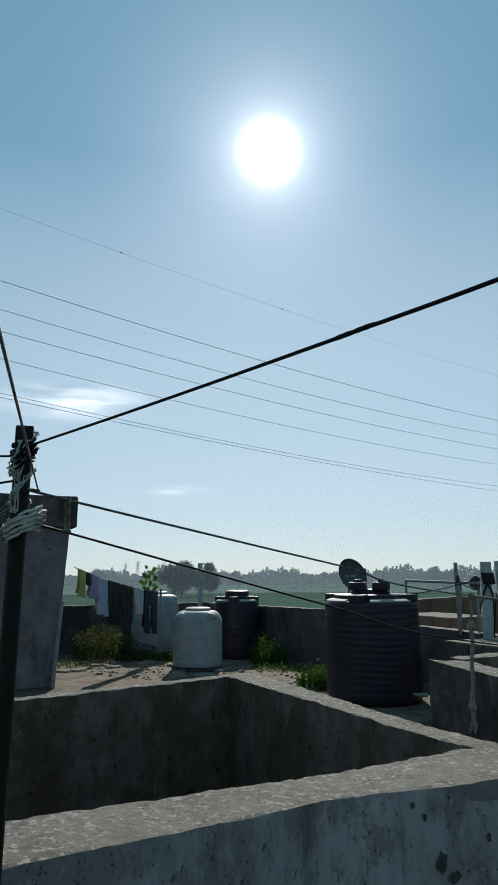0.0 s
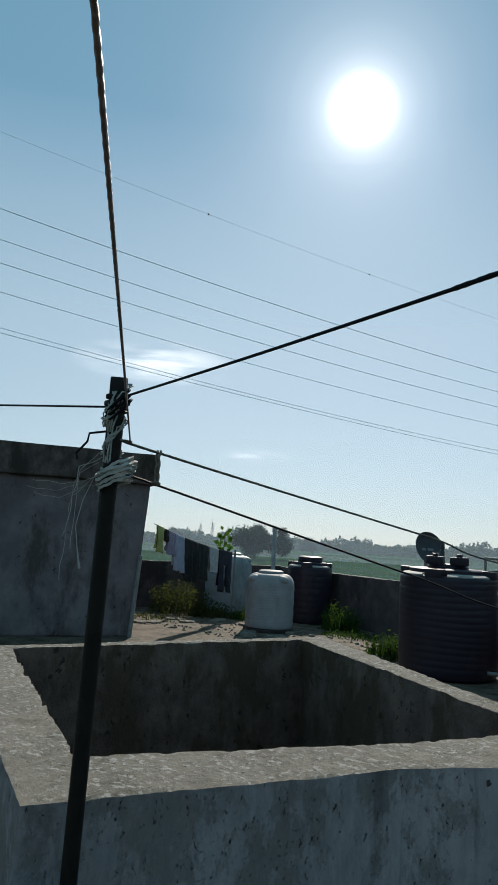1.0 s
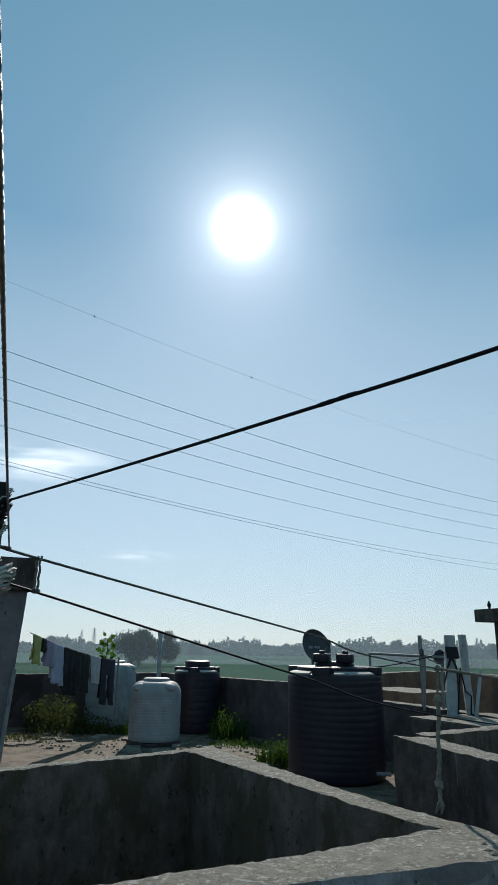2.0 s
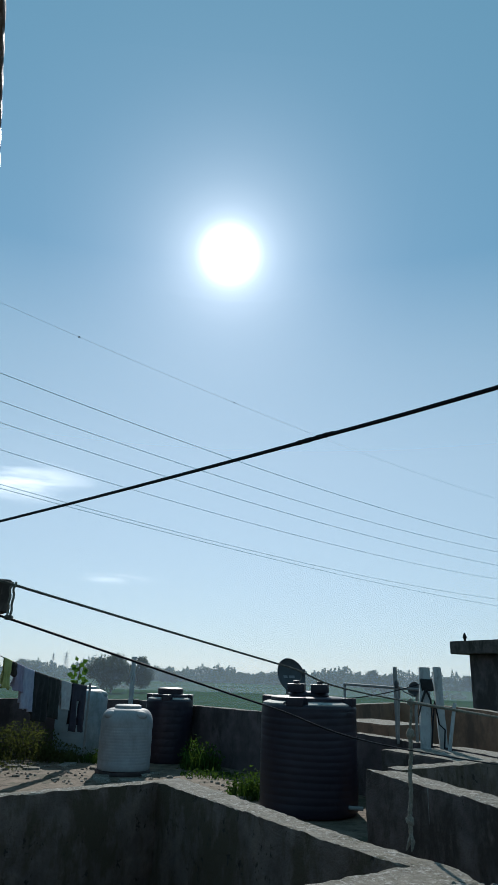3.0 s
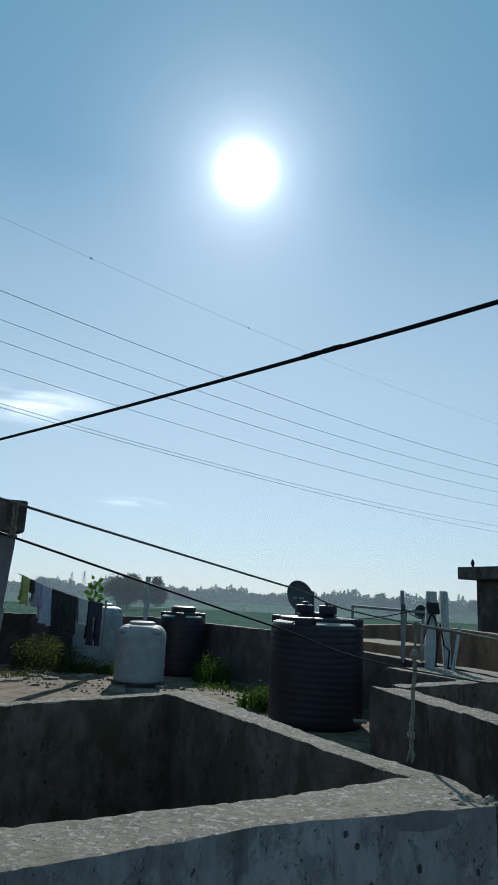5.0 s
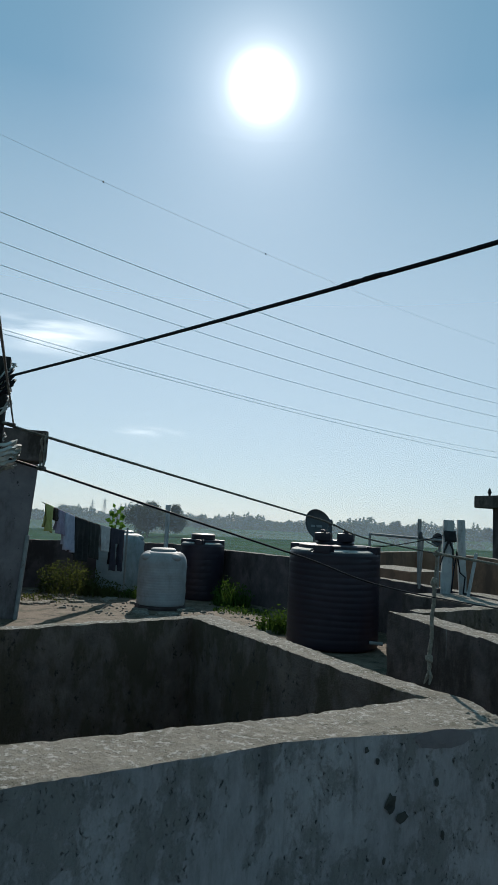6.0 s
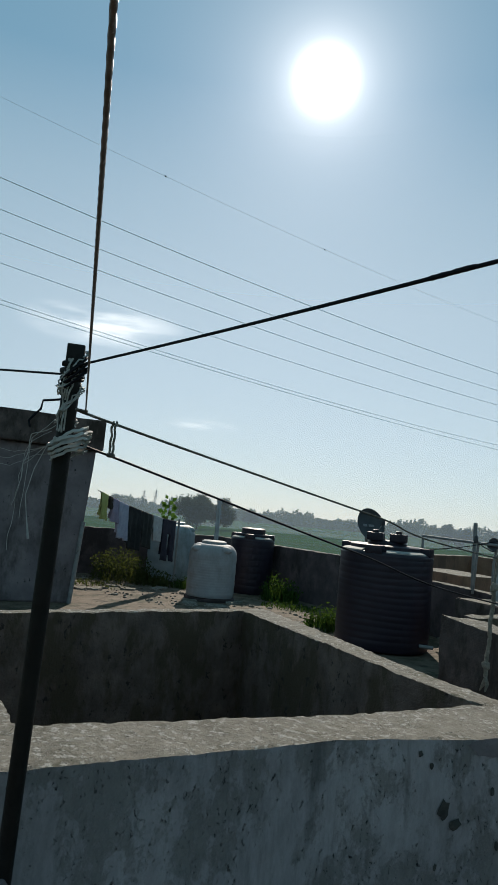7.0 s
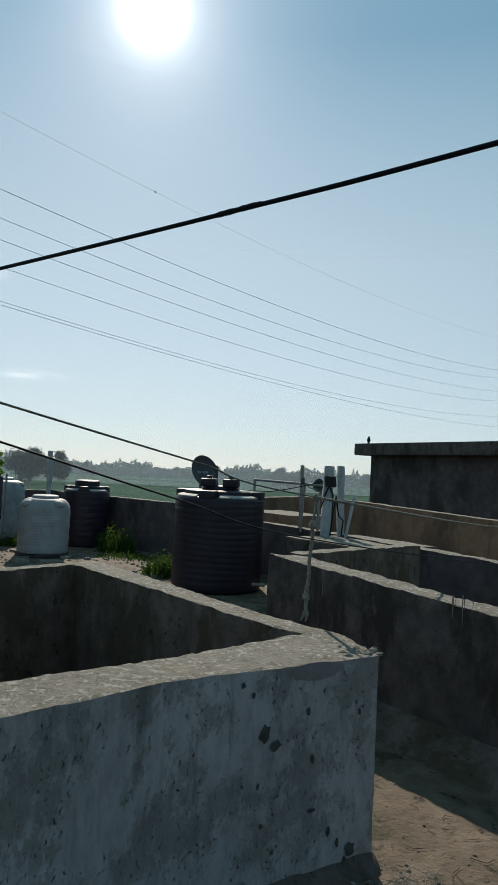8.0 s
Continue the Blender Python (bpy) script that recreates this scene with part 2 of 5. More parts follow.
def wobble(p, amp, freq, seed=0.0):
    q = Vector(p) * freq + Vector((seed, seed * 1.7, seed * 0.3))
    return Vector((noise.noise(q), noise.noise(q + Vector((31, 7, 3))), noise.noise(q + Vector((5, 57, 19))))) * amp


def resample(pts, n):
    pts = [Vector(p) for p in pts]
    cum = [0.0]
    for a, b in zip(pts, pts[1:]):
        cum.append(cum[-1] + (b - a).length)
    out = []
    for i in range(n + 1):
        d = cum[-1] * i / n
        k = max(j for j in range(len(cum) - 1) if cum[j] <= d + 1e-9)
        out.append(pts[k].lerp(pts[k + 1], (d - cum[k]) / (cum[k + 1] - cum[k])))
    return out


def masonry(name, outer, inner, z0, z1, mats, step=0.04, rough=0.006, chip=0.012, cap=(True, True), label="", kind="structure", category="wall", parent=None, ztop=None):
    """A wall between two plan lines, with an uneven worn top. mats: outer face, top, inner face."""
    length = max(sum((Vector(b) - Vector(a)).length for a, b in zip(line, line[1:])) for line in (outer, inner))
    n = max(2, int(length / step))
    o, i_ = resample([(*p, 0) for p in outer], n), resample([(*p, 0) for p in inner], n)
    nh = max(2, int(min(1.0, z1 - z0) / step))
    zs = [z0] + [z1 - min(1.0, z1 - z0) * (1 - k / nh) for k in range(1 if z1 - z0 <= 1.0 else 0, nh + 1)]
    width = (o[0] - i_[0]).length
    nc = max(4, int(width / step))
    bm = bmesh.new()
    rows, tags = [], []
    for k in range(n + 1):
        top = ztop(k / n) if ztop else 0.0
        ring = [(Vector((o[k].x, o[k].y, z + top * (z - z0) / (z1 - z0))), 0) for z in zs]
        ring += [(Vector((*o[k].lerp(i_[k], c / nc).xy, z1 + top)), 1) for c in range(1, nc)]
        ring += [(Vector((i_[k].x, i_[k].y, z + top * (z - z0) / (z1 - z0))), 2) for z in reversed(zs)]
        row = []
        for j, (p, tg) in enumerate(ring):
            d = wobble(p, rough, 9) + wobble(p, rough * 0.6, 34, 3)
            edge = max(0.0, 1 - (z1 + top - p.z) / 0.05)
            if tg == 1:
                d.z += noise.noise(p * 3.0) * chip * 0.45 + noise.noise(p * 26) * chip * 0.35 + noise.noise(p * 60) * chip * 0.2
            elif edge > 0:
                mid = (o[k] + i_[k]) / 2
                inward = Vector((mid.x - p.x, mid.y - p.y, -0.35 * width)).normalized()
                bite = (max(0.0, noise.noise(p * 24 + Vector((9, 2, 4))) + 0.1) * 1.1 + max(0.0, noise.noise(p * 8 + Vector((3, 8, 1))) - 0.25) * 2.2) * chip
                d += inward * bite * edge + Vector((0, 0, noise.noise(p * 3.0) * chip * 0.45 * edge))
            row.append(bm.verts.new(p + d))
        rows.append(row)
        tags = [tg for _, tg in ring]
    for a, b in zip(rows, rows[1:]):
        for j in range(len(a) - 1):
            f = bm.faces.new((a[j], a[j + 1], b[j + 1], b[j]))
            f.material_index = 1 if 1 in (tags[j], tags[j + 1]) else tags[j]
    for on, row in zip(cap, (rows[0], rows[-1])):
        if on:
            bm.faces.new(row)
    ob = part(name, bm, list(mats), parent, smooth=True)
    if parent is None:
        tagged(ob, label, category, kind=kind)
    return ob


def box(bm, size, m=Matrix(), bevel=0.0, seg=2):
    r = bmesh.ops.create_cube(bm, size=1.0, matrix=m @ Matrix.Diagonal((*size, 1)))
    if bevel:
        ed = list({e for v in r["verts"] for e in v.link_edges})
        bmesh.ops.bevel(bm, geom=ed, offset=bevel, segments=seg, affect="EDGES", profile=0.6)


def lathe(bm, profile, seg=48, m=Matrix(), wob=0.0):
    rings = []
    for r, z in profile:
        ring = []
        for k in range(seg):
            a = 2 * math.pi * k / seg
            p = Vector((r * math.cos(a), r * math.sin(a), z))
            if wob:
                p += wobble(p, wob, 4)
            ring.append(bm.verts.new(m @ p))
        rings.append(ring)
    for a, b in zip(rings, rings[1:]):
        for k in range(seg):
            bm.faces.new((a[k], a[(k + 1) % seg], b[(k + 1) % seg], b[k]))
    bm.faces.new(rings[0])
    bm.faces.new(rings[-1])


def sag_line(pts, n=40, sag=0.0):
    line = resample(pts, n)
    return [p - Vector((0, 0, sag * 4 * (k / n) * (1 - k / n))) for k, p in enumerate(line)]


def tube(bm, pts, r, seg=8, twist=0.0, ridge=0.0, lump=0.0):
    """A round or stranded line through the points."""
    pts = [Vector(p) for p in pts]
    rad = r if isinstance(r, (list, tuple)) else [r] * len(pts)
    rings, travelled = [], 0.0
    up = Vector((0.31, 0.17, 0.93))
    for k, p in enumerate(pts):
        d = (pts[min(k + 1, len(pts) - 1)] - pts[max(k - 1, 0)]).normalized()
        if k:
            travelled += (p - pts[k - 1]).length
        s = d.cross(up)
        if s.length < 0.05:
            s = d.cross(Vector((1, 0, 0)))
        s.normalize()
        up = s.cross(d).normalized()
        ring = []
        for j in range(seg):
            a = 2 * math.pi * j / seg
            rr = rad[k] * (1 + ridge * math.cos(3 * a + twist * travelled)) + (lump * noise.noise(p * 90) if lump else 0)
            ring.append(bm.verts.new(p + (s * math.cos(a) + up * math.sin(a)) * rr))
        rings.append(ring)
    for a, b in zip(rings, rings[1:]):
        for j in range(seg):
            bm.faces.new((a[j], a[(j + 1) % seg], b[(j + 1) % seg], b[j]))
    bm.faces.new(rings[0])
    bm.faces.new(rings[-1])


def leaf(bm, p, d, up, length, width, curl=0.2):
    d = Vector(d).normalized()
    s = d.cross(Vector(up))
    s = s.normalized() if s.length > 0.01 else Vector((1, 0, 0))
    n = s.cross(d)
    v = [bm.verts.new(Vector(p) + d * length * a + s * width * b + n * length * curl * c)
         for a, b, c in ((0, 0, 0), (0.4, 0.5, -0.2), (0.4, -0.5, -0.2), (0.45, 0, 0.1), (1, 0, -0.5))]
    bm.faces.new((v[0], v[1], v[3]))
    bm.faces.new((v[0], v[3], v[2]))
    bm.faces.new((v[1], v[4], v[3]))
    bm.faces.new((v[3], v[4], v[2]))


def rnd_dir(rng, zlo=-1.0):
    while True:
        v = Vector((rng.uniform(-1, 1), rng.uniform(-1, 1), rng.uniform(zlo, 1)))
        if 0.1 < v.length < 1:
            return v.normalized()


# ---- ground and distance ----
m, nt, b = surface("fields", 0.95, 0, 0.0)
patch = tex(nt, 0.005, 4, 0.55, (1, 4.0, 1))
crop = ramp(nt, patch, [(0.38, (0.060, 0.115, 0.060)), (0.46, (0.090, 0.165, 0.075)), (0.50, (0.13, 0.19, 0.11)), (0.54, (0.075, 0.135, 0.065)), (0.62, (0.15, 0.18, 0.12))])
fine_crop = ramp(nt, tex(nt, 0.08, 6, 0.7, (1, 6, 1)), [(0.3, (0.17, 0.27, 0.22)), (0.7, (0.32, 0.48, 0.38))])
nt.links.new(mix(nt, 1.0, crop, fine_crop, "MULTIPLY"), b.inputs["Base Color"])
FIELDS = m
bm = bmesh.new()
bmesh.ops.create_circle(bm, cap_ends=True, radius=4500, segments=96)
ground = part("ground", bm, FIELDS, smooth=False)
ground.location.z = -5.6
tagged(ground, "green and brown crop fields reaching the hazy horizon", "field", kind="structure")


def tree(name, seed, height, spread, material, clumps, label):
    rng = random.Random(seed)
    base = empty(name, (0, 0, 0), label, "tree")
    bm = bmesh.new()
    tube(bm, [(0, 0, -0.2), (0.15, 0, height * 0.2), (0.0, 0.2, height * 0.45), (0.1, 0.1, height * 0.75)], [0.32, 0.26, 0.18, 0.06], 8)
    lobes = []
    for k in range(11):
        a = rng.uniform(0, 6.28)
        r = spread * rng.uniform(0.15, 0.75)
        z = height * rng.uniform(0.28, 0.84)
        c = Vector((r * math.cos(a), r * math.sin(a), z))
        lobes.append((c, spread * rng.uniform(0.25, 0.48)))
        tube(bm, [(0, 0, height * 0.25), (c.x * 0.5, c.y * 0.5, c.z * 0.7), c], [0.13, 0.08, 0.03], 5)
    part("trunk", bm, BARK, base)
    bm = bmesh.new()
    for k in range(clumps):
        c, r = lobes[k % len(lobes)]
        p = c + rnd_dir(rng) * r * rng.uniform(0.45, 1.0) * (0.8 + 0.5 * noise.noise(c + Vector((k * 0.1, 0, 0))))
        size = rng.uniform(0.25, 0.55)
        leaf(bm, p, rnd_dir(rng, -0.6), rnd_dir(rng), size * 1.5, size)
    part("crown", bm, material, base, smooth=False)
    return base


def at_bearing(az, dist, z=-5.6):
    return Vector((0.33 + dist * math.sin(radians(az)), -0.1 + dist * math.cos(radians(az)), z))


first = tree("field_tree", 3, 12.0, 9.5, TREELEAF, 12000, "broad leafy tree standing in the fields beyond the roofs")
first.matrix_world = Matrix.Translation(at_bearing(-25.6, 240))
first["group"] = "trees in the fields"
second = tree("field_tree", 8, 12.0, 8.5, TREELEAF, 10000, "rounded leafy tree standing in the fields beyond the roofs")
second.matrix_world = Matrix.Translation(at_bearing(-23.9, 252))
second["group"] = "trees in the fields"
for src, az, dist, sc in ((first, -32.6, 420, 0.95), (second, -21.2, 420, 0.8), (second, -4.6, 330, 0.9), (first, -3.4, 345, 0.75), (first, 3.0, 520, 0.9), (second, 8.5, 460, 0.8), (first, -46, 380, 1.0), (second, 16, 420, 1.0)):
    c = copy_thing(src, Matrix.Translation(at_bearing(az, dist)) @ Matrix.Rotation(az * 0.37, 4, "Z"))
    c.scale = (sc, sc, sc)

rng = random.Random(21)
for row, (dist, hgt, count, lo, hi) in enumerate(((330, 5.0, 14000, -56, 44), (600, 11.0, 48000, -56, 44), (950, 20.0, 52000, -56, 44), (1500, 32.0, 44000, -56, 44))):
    verts, faces = [], []
    for k in range(count):
        az = rng.uniform(lo, hi)
        mass = noise.noise(Vector((az * 0.35, row * 9.1, 0))) + 0.5 * noise.noise(Vector((az * 1.6, row * 3.7, 2)))
        top = hgt * (max(0.0, 1.6 * mass - 0.25) if row == 0 else max(0.0 if row < 2 else 0.30, 0.50 + 0.85 * mass)) * (0.85 + 0.5 * noise.noise(Vector((az * 6, row, 5))))
        if top <= 0.3:
            continue
        p = at_bearing(az, dist + rng.uniform(-30, 30), -5.6 + rng.uniform(0, 1) * top)
        s = rng.uniform(0.5, 1.05) * dist / 700
        d, e = rnd_dir(rng, -0.3) * s * 1.5, rnd_dir(rng) * s
        n0 = len(verts)
        verts += [p - d, p + e, p + d, p - e]
        faces.append((n0, n0 + 1, n0 + 2, n0 + 3))
    me = bpy.data.meshes.new("far_woods")
    me.from_pydata(verts, [], faces)
    me.materials.append(TREELEAF if row == 0 else HAZEDLEAF)
    woods = new("far_woods", me)
    tagged(woods, "hazy far belt of trees along the horizon", "woods", kind="stuff")


def pylon(az, dist, height, label):
    base = empty("pylon", at_bearing(az, dist), label, "pylon", "far pylons")
    w = height * 0.11
    for sx, sy in ((-1, -1), (-1, 1), (1, -1), (1, 1)):
        bm = bmesh.new()
        tube(bm, [(sx * w, sy * w, 0), (sx * w * 0.35, sy * w * 0.35, height * 0.6), (sx * 0.2, sy * 0.2, height)], 0.35, 5)
        part("leg", bm, GALV, base)
    for k, z in enumerate((0.62, 0.76, 0.9)):
        bm = bmesh.new()
        tube(bm, [(-height * 0.15, 0, height * z), (0, 0, height * (z + 0.02)), (height * 0.15, 0, height * z)], 0.32, 5)
        part("cross_arm", bm, GALV, base)
    for k in range(5):
        bm = bmesh.new()
        z0, z1 = height * k * 0.13, height * (k + 1) * 0.13
        f0, f1 = w * (1 - 0.14 * k), w * (1 - 0.14 * (k + 1))
        tube(bm, [(-f0, -f0, z0), (f1, -f1, z1)], 0.22, 4)
        part("brace", bm, GALV, base)
    return base


pylon(-29.3, 1250, 36, "grey steel lattice pylon far across the fields")
pylon(-30.3, 1500, 38, "faint steel lattice pylon on the far horizon")

# ---- the sun with its glare painted round it, and thin cloud, as glowing sheets ----
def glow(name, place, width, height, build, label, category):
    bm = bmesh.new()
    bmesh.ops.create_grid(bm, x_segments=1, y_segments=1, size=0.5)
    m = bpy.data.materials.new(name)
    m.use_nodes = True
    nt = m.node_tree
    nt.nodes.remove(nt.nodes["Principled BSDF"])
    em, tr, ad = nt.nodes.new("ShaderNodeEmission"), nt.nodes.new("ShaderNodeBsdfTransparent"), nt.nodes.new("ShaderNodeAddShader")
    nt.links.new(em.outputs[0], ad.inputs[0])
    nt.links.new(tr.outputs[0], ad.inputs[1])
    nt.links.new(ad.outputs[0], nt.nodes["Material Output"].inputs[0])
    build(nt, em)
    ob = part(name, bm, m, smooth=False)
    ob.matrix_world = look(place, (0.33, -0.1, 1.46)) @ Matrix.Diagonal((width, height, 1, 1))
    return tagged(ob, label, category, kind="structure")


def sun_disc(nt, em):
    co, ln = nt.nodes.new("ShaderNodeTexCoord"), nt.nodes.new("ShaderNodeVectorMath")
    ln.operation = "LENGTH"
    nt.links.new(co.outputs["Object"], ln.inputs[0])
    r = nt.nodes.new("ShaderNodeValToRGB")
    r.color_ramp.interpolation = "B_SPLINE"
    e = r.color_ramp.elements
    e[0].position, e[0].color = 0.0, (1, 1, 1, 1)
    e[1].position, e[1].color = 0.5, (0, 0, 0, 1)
    # Wide core and soft falloff paint the sun's glare into the emission.
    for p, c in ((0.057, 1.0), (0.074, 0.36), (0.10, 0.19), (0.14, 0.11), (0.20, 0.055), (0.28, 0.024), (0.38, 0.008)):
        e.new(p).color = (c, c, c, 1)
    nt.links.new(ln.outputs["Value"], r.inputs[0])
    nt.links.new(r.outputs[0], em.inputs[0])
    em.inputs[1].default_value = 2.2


glow("sun", Vector((0.33, -0.1, 1.46)) + SUN * 4200, 2200, 2200, sun_disc, "white sun, its wide glare and halo painted on a glowing sheet", "sun")


def wisp(seed, amount):
    def build(nt, em):
        a = tex(nt, 2.6, 9, 0.58, (0.9, 1.3, 1), offset=seed)
        co, ln = nt.nodes.new("ShaderNodeTexCoord"), nt.nodes.new("ShaderNodeVectorMath")
        ln.operation = "LENGTH"
        nt.links.new(co.outputs["Object"], ln.inputs[0])
        edge = ramp(nt, ln.outputs["Value"], [(0.08, (1, 1, 1)), (0.48, (0, 0, 0))])
        shape = ramp(nt, a, [(0.40, (0, 0, 0)), (0.62, (1, 0.95, 0.88))])
        nt.links.new(mix(nt, 1.0, edge, shape, "MULTIPLY"), em.inputs[0])
        em.inputs[1].default_value = amount
    return build


def sky_place(az, el, dist):
    a, e = radians(az), radians(el)
    return Vector((0.33 + dist * math.cos(e) * math.sin(a), -0.1 + dist * math.cos(e) * math.cos(a), 1.46 + dist * math.sin(e)))


glow("cloud", sky_place(-35.2, 14.6, 4000), 1080, 290, wisp(2.0, 0.85), "small thin white cloud low in the morning sky", "cloud")
glow("cloud", sky_place(-25.9, 7.2, 4000), 520, 80, wisp(5.0, 0.45), "faint streak of cloud above the horizon", "cloud")

# ---- air haze: added see-through sheets, tinted and fading with height ----
def mist(name, radius, low, heights, tone, label):
    """A ring sheet standing in for hazy air; heights: (height over its foot, part of the light it scatters)."""
    top = heights[-1][0]
    bm = bmesh.new()
    rows = [[bm.verts.new((radius * math.cos(2 * math.pi * k / 128), radius * math.sin(2 * math.pi * k / 128), z)) for k in range(128)] for z in (low, low + top)]
    for k in range(128):
        bm.faces.new((rows[0][k], rows[0][(k + 1) % 128], rows[1][(k + 1) % 128], rows[1][k]))
    m = bpy.data.materials.new(name)
    m.use_nodes = True
    nt = m.node_tree
    nt.nodes.remove(nt.nodes["Principled BSDF"])
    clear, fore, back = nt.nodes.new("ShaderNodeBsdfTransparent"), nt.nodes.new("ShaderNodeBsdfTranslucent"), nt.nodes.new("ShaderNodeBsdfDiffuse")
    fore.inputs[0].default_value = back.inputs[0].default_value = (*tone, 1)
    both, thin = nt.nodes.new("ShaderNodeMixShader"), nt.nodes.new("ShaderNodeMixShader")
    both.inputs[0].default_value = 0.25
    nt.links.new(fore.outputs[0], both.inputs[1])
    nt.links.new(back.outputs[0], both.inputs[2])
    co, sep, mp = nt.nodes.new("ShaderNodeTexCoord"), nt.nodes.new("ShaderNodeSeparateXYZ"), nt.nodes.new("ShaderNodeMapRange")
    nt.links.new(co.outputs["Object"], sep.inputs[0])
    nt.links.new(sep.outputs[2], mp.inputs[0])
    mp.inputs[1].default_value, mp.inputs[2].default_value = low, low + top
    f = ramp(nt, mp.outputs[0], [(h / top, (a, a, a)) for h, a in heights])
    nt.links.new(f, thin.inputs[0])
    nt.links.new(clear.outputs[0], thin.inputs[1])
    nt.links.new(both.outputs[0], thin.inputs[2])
    nt.links.new(thin.outputs[0], nt.nodes["Material Output"].inputs[0])
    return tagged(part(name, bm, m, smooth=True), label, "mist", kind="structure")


# Each tone and strength carries the haze's paleness or blue.
mist("far_haze", 3600, -5.6, [(0, 0.36), (450, 0.33), (1150, 0.28), (1750, 0.17), (2450, 0.0)], (0.925, 0.91, 0.91), "thin bright sheet standing in for haze low in the sky")
mist("field_haze", 95, -5.6, [(0, 0.09), (11, 0.07), (24, 0.0)], (0.52, 0.68, 0.86), "thin bluish sheet standing in for haze over the crop fields")
mist("woods_haze", 290, -5.6, [(0, 0.13), (30, 0.11), (70, 0.0)], (0.56, 0.70, 0.86), "thin bluish sheet standing in for haze before the far woods")

# ---- overhead line across the fields ----
LINE_A, LINE_C = at_bearing(-41.6, 27, 0.0), at_bearing(1.5, 52, 0.0)
for k, (z0, z1, z2, r) in enumerate(((13.31, -2.21, 1.65, 0.02), (12.09, -2.23, 1.74, 0.018), (11.18, -2.15, 1.51, 0.018), (10.05, -2.21, 1.54, 0.016), (8.65, -2.42, 1.54, 0.016), (8.48, -2.25, 1.15, 0.016), (16.45, -1.6, 1.5, 0.006))):
    def hung_at(f):
        return LINE_A.lerp(LINE_C, f) + Vector((0, 0, z0 + z1 * f + z2 * f * f))
    bm = bmesh.new()
    tube(bm, [hung_at(-1.2 + 3.8 * j / 90) for j in range(91)], r * 0.75, 6)
    w = part("power_line", bm, LINEWIRE)
    tagged(w, "thin grey overhead power line crossing the sky", "power line", "overhead power lines")
    if k == 6:
        for f in (0.143, 0.412):
            bm = bmesh.new()
            lathe(bm, [(0.015, -0.05), (0.035, -0.02), (0.035, 0.02), (0.015, 0.05)], 8)
            s = part("spacer", bm, IRON, w, "small dark spacer on the line")
            s.location = hung_at(f)

# ---- the house and its roof ----
U, V = Vector((0.72, -0.694, 0)), Vector((0.694, 0.72, 0))
HOLE = [(-0.99, 1.43), (-0.225, 2.215), (0.36, 2.80), (-0.68, 3.85), (-1.41, 4.55), (-2.64, 2.70)]
ROOF = [(-5.55, 13.7), (-9.5, 9.7), (-3.2, -2.6), (0.6, -3.8), (5.6, 1.2), (2.15, 6.6), (0.32, 9.15), (-0.75, 10.35), (-2.3, 11.45), (-3.82, 12.52)]


def slab(name, loop, hole, z0, z1, mats, label):
    bm = bmesh.new()
    for z in (z1, z0):
        edges = []
        for line in (loop, hole):
            if line:
                vs = [bm.verts.new((*p, z)) for p in line]
                edges += [bm.edges.new((a, c)) for a, c in zip(vs, vs[1:] + vs[:1])]
        bmesh.ops.triangle_fill(bm, use_beauty=True, edges=edges)
    bm.verts.ensure_lookup_table()
    n, h = len(loop), len(hole or [])
    for off, cnt in ((0, n), (n, h)):
        for k in range(cnt):
            a, c = off + k, off + (k + 1) % cnt
            f = bm.faces.new((bm.verts[a], bm.verts[c], bm.verts[n + h + c], bm.verts[n + h + a]))
    ob = part(name, bm, mats, smooth=False)
    return tagged(ob, label, "roof", kind="structure")


slab("floor", ROOF, HOLE, -0.16, 0.0, [FLOOR], "weathered flat roof of cracked screed with moss and grit")
body_in = [((Vector((*p, 0)) * 0.97 + Vector((-0.06, 0.1, 0))).xy) for p in ROOF]
masonry("wall_house", ROOF + ROOF[:1], body_in + body_in[:1], -5.6, -0.165, (TOWERWALL, TOWERWALL, TOWERWALL), step=0.8, rough=0.0, chip=0.0, label="plain plastered house wall below the roof")

Z1 = 0.796
C, B, A = (-0.92, 1.24), (-0.19, 2.095), (0.53, 2.645)
c_, b_, a_ = (-1.05, 1.60), (-0.26, 2.365), (0.205, 2.92)
D, d_ = (-2.76, 2.62), (-2.53, 2.79)
E_, e_ = (-1.38, 4.67), (-1.44, 4.41)
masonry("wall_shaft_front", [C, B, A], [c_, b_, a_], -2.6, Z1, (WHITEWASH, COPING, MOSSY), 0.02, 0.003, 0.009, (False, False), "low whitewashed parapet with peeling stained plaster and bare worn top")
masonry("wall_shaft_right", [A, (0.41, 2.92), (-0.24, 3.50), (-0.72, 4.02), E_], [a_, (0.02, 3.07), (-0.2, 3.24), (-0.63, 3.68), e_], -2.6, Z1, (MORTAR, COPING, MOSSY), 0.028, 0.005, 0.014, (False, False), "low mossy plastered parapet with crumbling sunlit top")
masonry("wall_shaft_back", [E_, D], [e_, d_], -2.6, Z1, (MORTAR, COPING, MOSSY), 0.04, 0.006, 0.012, (False, False), "low dark plastered parapet with a thin worn top")
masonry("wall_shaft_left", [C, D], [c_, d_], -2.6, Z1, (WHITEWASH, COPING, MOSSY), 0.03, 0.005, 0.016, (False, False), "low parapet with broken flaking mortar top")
slab("floor_shaft", [D, E_, A, B, C], None, -2.75, -2.6, [MORTAR], "dark floor at the bottom of the open shaft")

